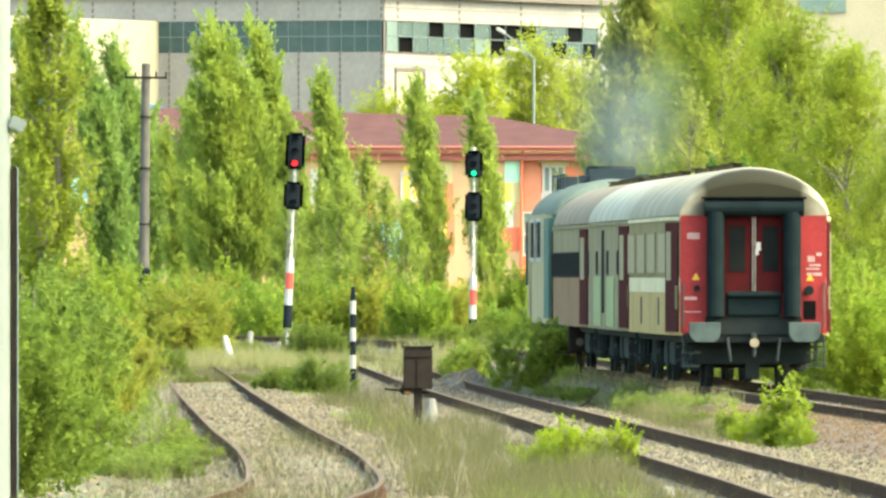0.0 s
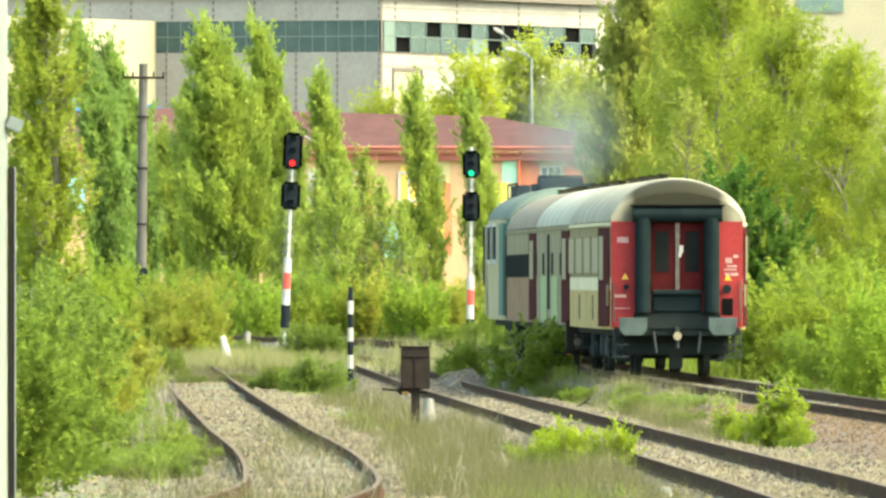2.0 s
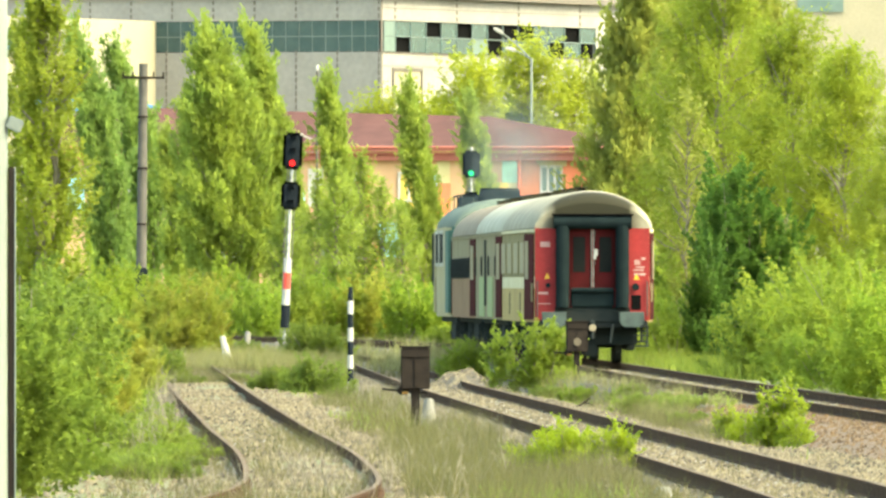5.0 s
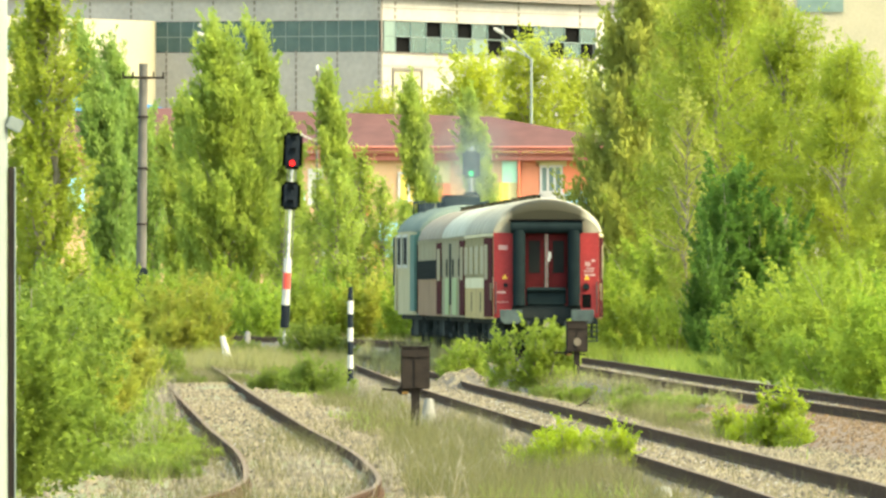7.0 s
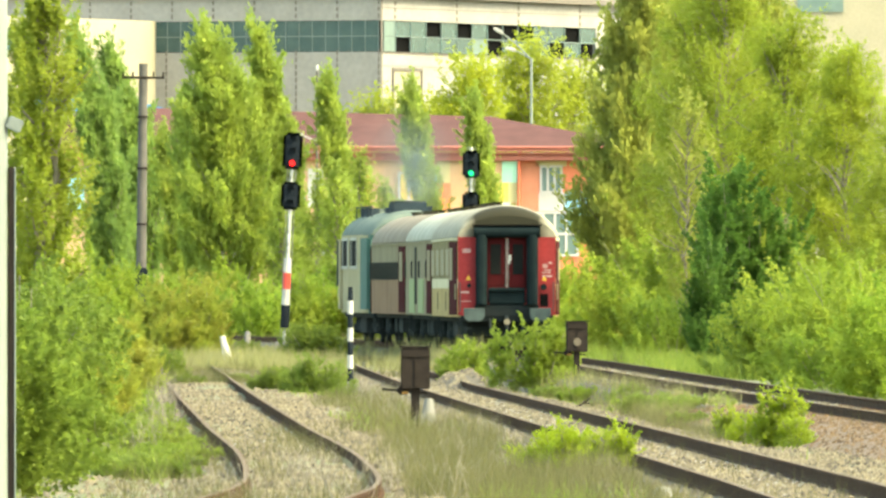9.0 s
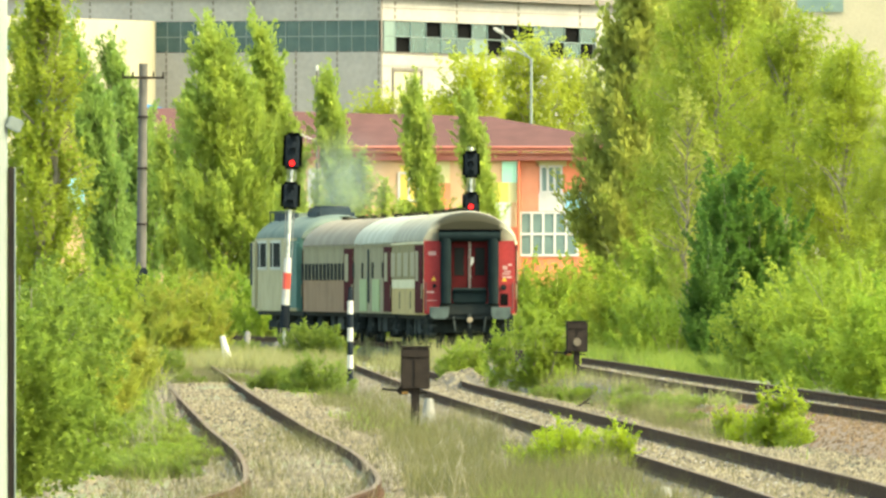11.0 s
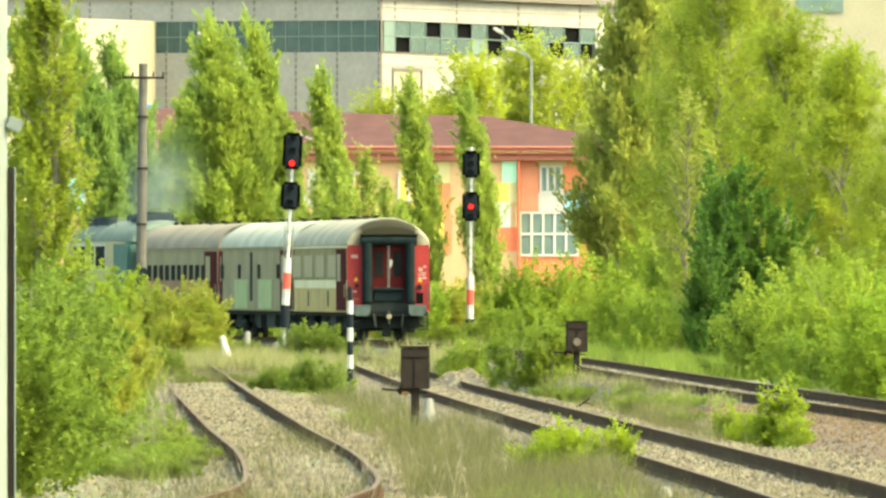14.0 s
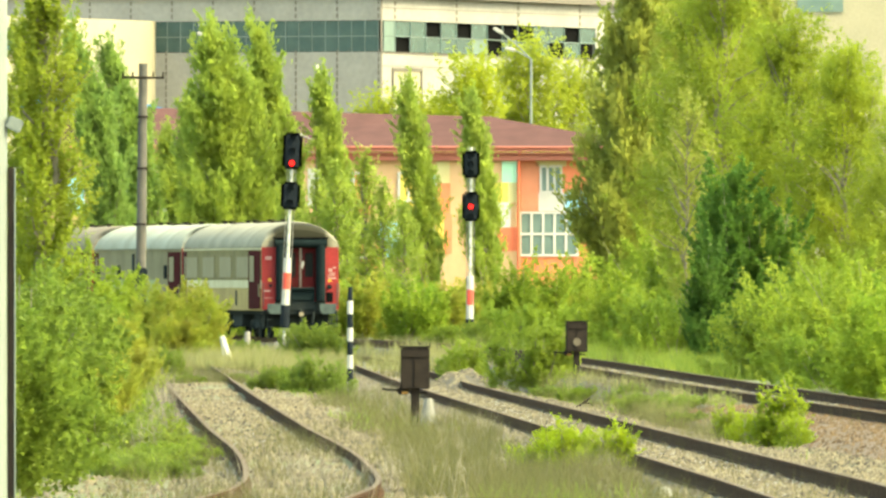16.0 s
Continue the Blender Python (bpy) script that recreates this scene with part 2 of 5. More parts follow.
def boxes(*specs, bevel=0.0):
    bm = bmesh.new()
    for s in specs:
        box(bm, *s, bevel=bevel)
    return bm


def cyl(bm, p0, p1, r0, r1=None, seg=12):
    r1 = r0 if r1 is None else r1
    p0, p1 = Vector(p0), Vector(p1)
    d = p1 - p0
    m = Matrix.Translation((p0 + p1) / 2) @ d.to_track_quat("Z", "Y").to_matrix().to_4x4()
    bmesh.ops.create_cone(bm, cap_ends=True, segments=seg, radius1=r0, radius2=r1, depth=d.length, matrix=m)
    return bm


def tube(*specs, seg=12):
    bm = bmesh.new()
    for s in specs:
        cyl(bm, *s, seg=seg)
    return bm


def prism(pts, y0, y1):
    """A closed outline in x, z drawn out along y."""
    bm = bmesh.new()
    a = [bm.verts.new((x, y0, z)) for x, z in pts]
    b = [bm.verts.new((x, y1, z)) for x, z in pts]
    bm.faces.new(a)
    bm.faces.new(b[::-1])
    for i in range(len(pts)):
        j = (i + 1) % len(pts)
        bm.faces.new((a[j], a[i], b[i], b[j]))
    bmesh.ops.recalc_face_normals(bm, faces=bm.faces)
    return bm


def sweep(path, outline):
    """An outline (offset to the side, height) carried along points of a line."""
    bm = bmesh.new()
    rings = []
    for i, p in enumerate(path):
        q0, q1 = Vector(path[max(0, i - 1)]), Vector(path[min(len(path) - 1, i + 1)])
        d = (q1 - q0).normalized()
        side = Vector((d.y, -d.x, 0)).normalized()
        rings.append([bm.verts.new(Vector(p) + side * o + Vector((0, 0, h))) for o, h in outline])
    n = len(outline)
    for a, b in zip(rings, rings[1:]):
        for i in range(n):
            j = (i + 1) % n
            bm.faces.new((a[i], a[j], b[j], b[i]))
    bm.faces.new(rings[0][::-1])
    bm.faces.new(rings[-1])
    bmesh.ops.recalc_face_normals(bm, faces=bm.faces)
    return bm


def flat_mesh(name, verts, faces, material):
    """A mesh of many small like faces from arrays."""
    me = bpy.data.meshes.new(name)
    nv, nf, k = len(verts), len(faces), faces.shape[1]
    me.vertices.add(nv)
    me.vertices.foreach_set("co", verts.astype(np.float32).ravel())
    me.loops.add(nf * k)
    me.loops.foreach_set("vertex_index", faces.astype(np.int32).ravel())
    me.polygons.add(nf)
    me.polygons.foreach_set("loop_start", np.arange(0, nf * k, k, dtype=np.int32))
    me.update(calc_edges=True)
    me.materials.append(material)
    return me


def leaf_mesh(name, c, size, rng, material, up=0.3, aspect=1.7, along=None):
    """A pointed leaf at each place of c, turned at random or trailing along its shoot."""
    n = len(c)
    nrm = rng.normal(size=(n, 3)) * 0.42 + np.array([0.25, -0.25, 0.75])
    d = np.cross(nrm, rng.normal(size=(n, 3)))
    d[:, 2] += up * 0.3
    if along is not None:
        d = d / np.linalg.norm(d, axis=1)[:, None] * 0.55 + along
    d /= np.linalg.norm(d, axis=1)[:, None]
    s = np.cross(d, nrm)
    s /= np.linalg.norm(s, axis=1)[:, None]
    k = (size * rng.uniform(0.6, 1.4, n))[:, None]
    a, b = d * k * aspect / 2, s * k / 2
    v = np.stack([c - a, c + a * 0.6 + b, c + a * 0.9 - b], 1).reshape(-1, 3)
    f = np.arange(n * 3).reshape(n, 3)
    return flat_mesh(name, v, f, material)


def blade_mesh(name, base, height, width, rng, material, lean=0.35):
    n = len(base)
    ang = rng.uniform(0, 2 * math.pi, n)
    h = height * rng.uniform(0.5, 1.3, n)
    top = base + np.stack([rng.normal(size=n) * lean * h, rng.normal(size=n) * lean * h, h], 1)
    side = np.stack([np.cos(ang), np.sin(ang), np.zeros(n)], 1) * width / 2
    v = np.stack([base - side, base + side, top], 1).reshape(-1, 3)
    return flat_mesh(name, v, np.arange(n * 3).reshape(n, 3), material)


# ---------------------------------------------------------------- tracks and ground


def glide(knots, d):
    """A smooth line through (distance, value) pairs."""
    i = max(1, min(len(knots) - 3, next((k for k, p in enumerate(knots) if p[0] > d), len(knots)) - 1))
    (d0, a), (d1, b), (d2, c), (d3, e) = knots[i - 1:i + 3]
    u = (d - d1) / (d2 - d1)
    m1, m2 = (c - a) / (d2 - d0) * (d2 - d1), (e - b) / (d3 - d1) * (d2 - d1)
    return (2 * u ** 3 - 3 * u ** 2 + 1) * b + (u ** 3 - 2 * u ** 2 + u) * m1 + (3 * u ** 2 - 2 * u ** 3) * c + (u ** 3 - u ** 2) * m2


MAIN = [(0, 14.66), (40, 13.55), (120, 11.34), (200, 9.12), (260, 7.46), (300, 6.33), (340, 5.27), (380, 4.27), (420, 3.27), (450, 2.50), (480, 1.72), (510, 0.85), (540, -0.42), (570, -2.30), (600, -5.18), (640, -10.82), (680, -18.15), (720, -27.0), (780, -42.0), (840, -58.0)]


def main_x(d):
    return glide(MAIN, d)


def middle_x(d):
    line = 5.88 - 0.0277 * (d - 317) - 0.000386 * max(0.0, d - 485) ** 2
    return line - max(1.6, 5.76 - (d - 213) * 0.0091)


def main_z(d):
    return -0.06 + 0.05 * math.exp(-((d - 420) / 75) ** 2)


def middle_z(d):
    return -0.13 - 0.2 * min(1.15, max(0.0, (d - 175) / 175))


def siding_z(d):
    return -0.26


SIDING = [(40, -6.0), (100, -3.4), (150, -2.3), (171, -1.75), (181, -1.5), (192, -1.52), (218, -1.95), (251, -2.76), (284, -3.51), (327, -4.47), (373, -5.45), (400, -6.0), (470, -7.6), (560, -10.2)]


def siding_x(d):
    return glide(SIDING, d)


TRACKS = [("main_line", main_x, main_z, 40, 760), ("middle_line", middle_x, middle_z, 40, 700), ("siding", siding_x, siding_z, 60, 556)]
RAIL = [(-0.07, -0.172), (0.07, -0.172), (0.07, -0.16), (0.012, -0.145), (0.012, -0.045), (0.036, -0.035), (0.036, 0.0), (-0.036, 0.0), (-0.036, -0.035), (-0.012, -0.045), (-0.012, -0.145), (-0.07, -0.16)]


def build_track(name, fx, fz, d0, d1):
    t = thing("railway_track", Matrix.Identity(4), "rusty steel rails on pale stone ballast", "railway track", "railway tracks", "structure")
    ds = np.arange(d0, d1 + 0.1, 2.0)
    for s in (-0.7535, 0.7535):
        path = [(fx(d) + s, d, fz(d)) for d in ds]
        part("rail", sweep(path, RAIL), M["rail"], t)
        part("rail_head", sweep([(x, y, zz + 0.003) for x, y, zz in path], [(-0.03, -0.004), (0.03, -0.004), (0.03, 0.0), (-0.03, 0.0)]), M["railtop"], t, "worn rail head")
    bed = [(-2.3, -0.62), (-1.75, -0.19), (-0.9, -0.165), (-0.6, -0.18), (0.6, -0.18), (0.9, -0.165), (1.75, -0.19), (2.3, -0.62)]
    part("ballast_bed", sweep([(fx(d), d, fz(d)) for d in ds], bed), M["ballast"], t, "pale stone ballast")
    bm = bmesh.new()
    for d in np.arange(max(d0, 120), min(d1, 560), 0.62):
        box(bm, fx(d) - 1.28, fx(d) + 1.28, d - 0.12, d + 0.12, fz(d) - 0.3, fz(d) - 0.176)
    tagged(part("sleepers", bm, M["concrete"], t, "concrete sleepers sunk in ballast"), kind="stuff")
    return t


for spec in TRACKS:
    build_track(*spec)

rng = np.random.default_rng(5)


def ground_z(x, d):
    z = -0.42 + 0.10 * noise.noise(Vector((x * 0.25, d * 0.05, 0))) + 0.05 * noise.noise(Vector((x * 1.1, d * 0.4, 3)))
    near = abs(x - middle_x(d))
    if 40 < d < 700 and near < 3.2:
        cut = min(z, middle_z(d) - 0.27)
        z = cut + (z - cut) * max(0.0, (near - 2.0) / 1.2)
    return z


def build_ground():
    xs = np.concatenate([[-2500, -600, -150, -60], np.arange(-30, 30.1, 1.0), [60, 150, 600, 2500]])
    ys = np.concatenate([[-600, -100, 0], np.arange(30, 760, 5.0), [800, 900, 1100, 1500, 2200, 3200, 4900]])
    bm = bmesh.new()
    g = [[bm.verts.new((x, y, ground_z(x, y) if abs(x) < 35 else -0.45)) for x in xs] for y in ys]
    for i in range(len(ys) - 1):
        for j in range(len(xs) - 1):
            bm.faces.new((g[i][j], g[i][j + 1], g[i + 1][j + 1], g[i + 1][j]))
    tagged(part("ground", bm, M["soil"]), "flat soil with weeds and dry grass along the railway", "ground", kind="structure")


build_ground()


def build_stones():
    n = 58000
    pts = []
    for name, fx, fz, d0, d1 in TRACKS:
        k = n // 3 if name != "main_line" else n // 5
        d = 165 + (rng.uniform(0, 1, k) ** 1.4) * 300
        x = rng.normal(size=k) * 1.05
        keep = (abs(abs(x) - 0.7535) > 0.11) & ((name != "main_line") | (d > 288))
        d, x = d[keep], x[keep]
        zz = np.array([fz(q) for q in d]) - 0.18 - np.maximum(0, abs(x) - 1.75) * 0.75
        xx = np.array([fx(q) for q in d]) + x
        pts.append(np.stack([xx, d, np.maximum(zz, [ground_z(p, q) for p, q in zip(xx, d)])], 1))
    for fx, fz, k, a, b in ((middle_x, middle_z, 11000, 0.95, 3.4), (siding_x, siding_z, 5000, 0.95, 2.1)):
        d = 168 + (rng.uniform(0, 1, k) ** 1.3) * 180
        off = a + (b - a) * rng.uniform(0, 1, k) ** 1.2
        z = np.array([fz(q) for q in d]) - 0.17 - np.maximum(0, off - 1.75) * 0.75
        x = np.array([fx(q) for q in d]) + off
        pts.append(np.stack([x, d, np.maximum(z, [ground_z(p, q) for p, q in zip(x, d)])], 1))
    d = 165 + (rng.uniform(0, 1, 26000) ** 1.2) * 230
    x = np.array([siding_x(q) + u * (main_x(q) - siding_x(q)) for q, u in zip(d, rng.uniform(-0.3, 1.0, len(d)))])
    ok = np.array([min(abs(p - f(q)) for _, f, *_ in TRACKS) > 1.7 and p < middle_x(q) + 3.4 for p, q in zip(x, d)])
    d, x = d[ok], x[ok]
    pts.append(np.stack([x, d, [ground_z(p, q) for p, q in zip(x, d)]], 1))
    c = np.concatenate(pts)
    n = len(c)
    base = np.array([[1, 0, -0.3], [0, 1, -0.3], [-1, 0, -0.3], [0, -1, -0.3], [0.1, 0, 0.8]], float)
    f0 = np.array([[0, 1, 4], [1, 2, 4], [2, 3, 4], [3, 0, 4]])
    v = base[None] * rng.uniform(0.024, 0.062, (n, 5, 1)) + rng.normal(size=(n, 5, 3)) * 0.009 + c[:, None]
    f = (f0[None] + 5 * np.arange(n)[:, None, None]).reshape(-1, 3)
    ob = new("ballast_stones", flat_mesh("ballast_stones", v.reshape(-1, 3), f, M["stone"]))
    tagged(ob, "loose pale crushed stone between the rails", "ballast", kind="stuff")


build_stones()


def earth_stones():
    bank = sweep([(main_x(d), d, main_z(d)) for d in np.arange(190, 292, 3.0)], [(-3.0, -0.62), (-2.7, -0.36), (-2.2, -0.24), (-1.7, -0.17), (-0.86, -0.15), (-0.86, -0.3), (-2.6, -0.62)])
    tagged(part("earth_bank", bank, M["soilbed"]), "bare brown earth bank beside the main line", "earth bank", kind="structure")
    k = 8000
    d = 195 + rng.uniform(0, 1, k) * 98
    off = rng.uniform(-2.8, 1.7, k)
    keep = abs(abs(off) - 0.7535) > 0.11
    d, off = d[keep], off[keep]
    z = np.array([main_z(q) for q in d]) - np.interp(-off, [-0.5, 0.86, 1.7, 2.2, 2.7, 3.0], [0.18, 0.155, 0.175, 0.245, 0.365, 0.6])
    c = np.stack([np.array([main_x(q) for q in d]) + off, d, z], 1)
    base = np.array([[1, 0, -0.3], [0, 1, -0.3], [-1, 0, -0.3], [0, -1, -0.3], [0.1, 0, 0.8]], float)
    v = base[None] * rng.uniform(0.02, 0.06, (len(c), 5, 1)) + rng.normal(size=(len(c), 5, 3)) * 0.009 + c[:, None]
    f = (np.array([[0, 1, 4], [1, 2, 4], [2, 3, 4], [3, 0, 4]])[None] + 5 * np.arange(len(c))[:, None, None]).reshape(-1, 3)
    tagged(new("earthy_stones", flat_mesh("earthy_stones", v.reshape(-1, 3), f, M["earth_stone"])), "earth-brown stones strewn beside the main line", "ballast", kind="stuff")


earth_stones()


def ballast_heap(x, y, w, l, h):
    bm = bmesh.new()
    n, k = 9, 15
    g = []
    for i in range(k):
        row = []
        for j in range(n):
            u, v = 2 * j / (n - 1) - 1, 2 * i / (k - 1) - 1
            z = h * max(0, 1 - u * u) * max(0, 1 - v * v) * (1 + 0.5 * noise.noise(Vector((u * 3, v * 4, 0))))
            row.append(bm.verts.new((x + u * w / 2, y + v * l / 2, ground_z(x, y) - 0.05 + z)))
        g.append(row)
    for i in range(k - 1):
        for j in range(n - 1):
            bm.faces.new((g[i][j], g[i][j + 1], g[i + 1][j + 1], g[i + 1][j]))
    heap = part("ballast_heap", bm, M["ballast"])
    tagged(heap, "low heap of pale ballast between the tracks", "ballast", kind="stuff")
    c = []
    for q in range(1600):
        u, v = rng.uniform(-1, 1, 2)
        c.append((x + u * w / 2, y + v * l / 2, ground_z(x, y) - 0.05 + h * (1 - u * u) * (1 - v * v) * (1 + 0.5 * noise.noise(Vector((u * 3, v * 4, 0))))))
    c = np.array(c)
    base = np.array([[1, 0, -0.3], [0, 1, -0.3], [-1, 0, -0.3], [0, -1, -0.3], [0.1, 0, 0.8]], float)
    vv = base[None] * rng.uniform(0.03, 0.065, (len(c), 5, 1)) + c[:, None]
    f = (np.array([[0, 1, 4], [1, 2, 4], [2, 3, 4], [3, 0, 4]])[None] + 5 * np.arange(len(c))[:, None, None]).reshape(-1, 3)
    st = new("heap_stones", flat_mesh("heap_stones", vv.reshape(-1, 3), f, M["stone"]))
    st.parent = heap


ballast_heap(0.5, 396, 1.9, 16, 0.48)


# ---------------------------------------------------------------- the train
ROOF = [(1.57 * math.sin(a), 3.29 + 0.93 * math.cos(a) ** 1.16) for a in [math.pi / 2 * k / 12 for k in range(-12, 13)]]


def roof_shell(length, eave=3.29, rise=1.0):
    """The rounded roof, drawn down in a dome at both ends."""
    bm = bmesh.new()
    rings = []
    dome = ((0.0, 0.66, 0.90), (0.05, 0.74, 0.905), (0.14, 0.82, 0.912), (0.28, 0.89, 0.92), (0.5, 0.945, 0.93), (0.85, 0.98, 0.945), (1.4, 1.0, 0.965), (2.5, 1.0, 1.0))
    for y, k, n in dome + tuple((length - y, k, n) for y, k, n in dome[::-1]):
        rings.append([bm.verts.new((x * n, y, eave + (z - 3.29) * k * rise)) for x, z in ROOF])
    for a, b in zip(rings, rings[1:]):
        for i in range(len(ROOF) - 1):
            bm.faces.new((a[i], a[i + 1], b[i + 1], b[i]))
    bm.faces.new(rings[0])
    bm.faces.new(rings[-1])
    bmesh.ops.recalc_face_normals(bm, faces=bm.faces)
    for f in bm.faces:
        f.smooth = len(f.verts) == 4
    return bm


def band(z0, z1, y0, y1, w=1.57):
    """A stretch of both side walls and what lies between them."""
    e = w - 0.17
    plan = [(-e, y0), (e, y0), (w, y0 + 2.5), (w, y1 - 2.5), (e, y1), (-e, y1), (-w, y1 - 2.5), (-w, y0 + 2.5)]
    bm = bmesh.new()
    lo, hi = [[bm.verts.new((x, y, z)) for x, y in plan] for z in (z0, z1)]
    bm.faces.new(lo[::-1])
    bm.faces.new(hi)
    for i in range(8):
        bm.faces.new((lo[i], lo[(i + 1) % 8], hi[(i + 1) % 8], hi[i]))
    return bm


def wheelset(parent, y, r):
    bm = bmesh.new()
    cyl(bm, (-0.95, 0, 0), (0.95, 0, 0), 0.08, seg=8)
    for s in (-1, 1):
        cyl(bm, (s * 0.69, 0, 0), (s * 0.80, 0, 0), r, seg=20)
        cyl(bm, (s * 0.66, 0, 0), (s * 0.69, 0, 0), r + 0.03, seg=20)
        for k in range(4):
            a = k * math.pi / 2
            cyl(bm, (s * 0.80, 0.25 * math.cos(a), 0.25 * math.sin(a)), (s * 0.815, 0.25 * math.cos(a), 0.25 * math.sin(a)), 0.05, seg=6)
    w = part("wheelset", bm, M["under"], parent)
    w.matrix_basis = pose(0, y, r)
    WHEELS.append((w, y, r))
    return w


WHEELS = []


def bogie(parent, y, r=0.46, wb=2.5):
    bm = boxes((-1.08, -0.96, y - wb / 2 - 0.5, y + wb / 2 + 0.5, 0.42, 0.66), (0.96, 1.08, y - wb / 2 - 0.5, y + wb / 2 + 0.5, 0.42, 0.66),
               (-1.0, 1.0, y - 0.25, y + 0.25, 0.5, 0.85), (-1.1, 1.1, y - 0.35, y + 0.35, 0.36, 0.5), bevel=0.02)
    for s in (-1, 1):
        for e in (-1, 1):
            box(bm, s * 1.02 - 0.11, s * 1.02 + 0.11, y + e * wb / 2 - 0.16, y + e * wb / 2 + 0.16, 0.30, 0.60, bevel=0.03)
            cyl(bm, (s * 1.02, y + e * 0.5, 0.40), (s * 1.02, y + e * 0.5, 0.9), 0.12, seg=10)
    b = part("bogie", bm, M["under"], parent)
    for e in (-1, 1):
        wheelset(b, y + e * wb / 2, r)
    return b


def side_window(parent, s, y, w, z0, z1, rim="rubber", pane="dark_glass"):
    x = s * 1.57
    fr = boxes((x - 0.02, x + 0.02, y - w / 2 - 0.05, y + w / 2 + 0.05, z0 - 0.05, z1 + 0.05), bevel=0.015)
    f = part("window_frame", fr, M[rim], parent)
    part("pane", boxes((x - 0.026, x + 0.026, y - w / 2, y + w / 2, z0, z1)), M[pane], f)


def side_door(parent, s, y0, y1, z0=1.06, z1=3.16):
    """The entrance door in the drawn-in wall between y0 at the end and y1."""
    a, b = Vector((s * 1.415, y0, 0)), Vector((s * 1.583, y1, 0))
    n = Vector((s * abs(b.y - a.y), -(b.x - a.x) * s * (1 if b.y > a.y else -1), 0)).normalized()

    def slab(u0, u1, za, zb, t0, t1):
        bm = bmesh.new()
        c = [a.lerp(b, u0) + n * t0, a.lerp(b, u1) + n * t0, a.lerp(b, u1) + n * t1, a.lerp(b, u0) + n * t1]
        lo, hi = [[bm.verts.new((p.x, p.y, z)) for p in c] for z in (za, zb)]
        bm.faces.new(lo)
        bm.faces.new(hi)
        for i in range(4):
            bm.faces.new((lo[i], lo[(i + 1) % 4], hi[(i + 1) % 4], hi[i]))
        bmesh.ops.recalc_face_normals(bm, faces=bm.faces)
        return bm
    d = part("side_door", slab(0.04, 0.96, z0, z1, -0.02, 0.02), M["door_red"], parent, "dark red folding entrance door")
    part("pane", slab(0.52, 0.85, 2.05, 2.98, 0.0, 0.03), M["glass"], d)
    part("handle", slab(0.05, 0.085, 1.5, 1.95, 0.02, 0.06), M["grey"], d, "dull metal grab rail")
    ym = (y0 + y1) / 2
    st = boxes((s * 1.25 - 0.15, s * 1.25 + 0.15, ym - 0.4, ym + 0.4, 0.50, 0.54), (s * 1.25 - 0.15, s * 1.25 + 0.15, ym - 0.4, ym + 0.4, 0.76, 0.80), (s * 1.25 - 0.02, s * 1.25 + 0.02, ym - 0.42, ym - 0.38, 0.5, 1.0), (s * 1.25 - 0.02, s * 1.25 + 0.02, ym + 0.38, ym + 0.42, 0.5, 1.0))
    part("step", st, M["under"], parent)


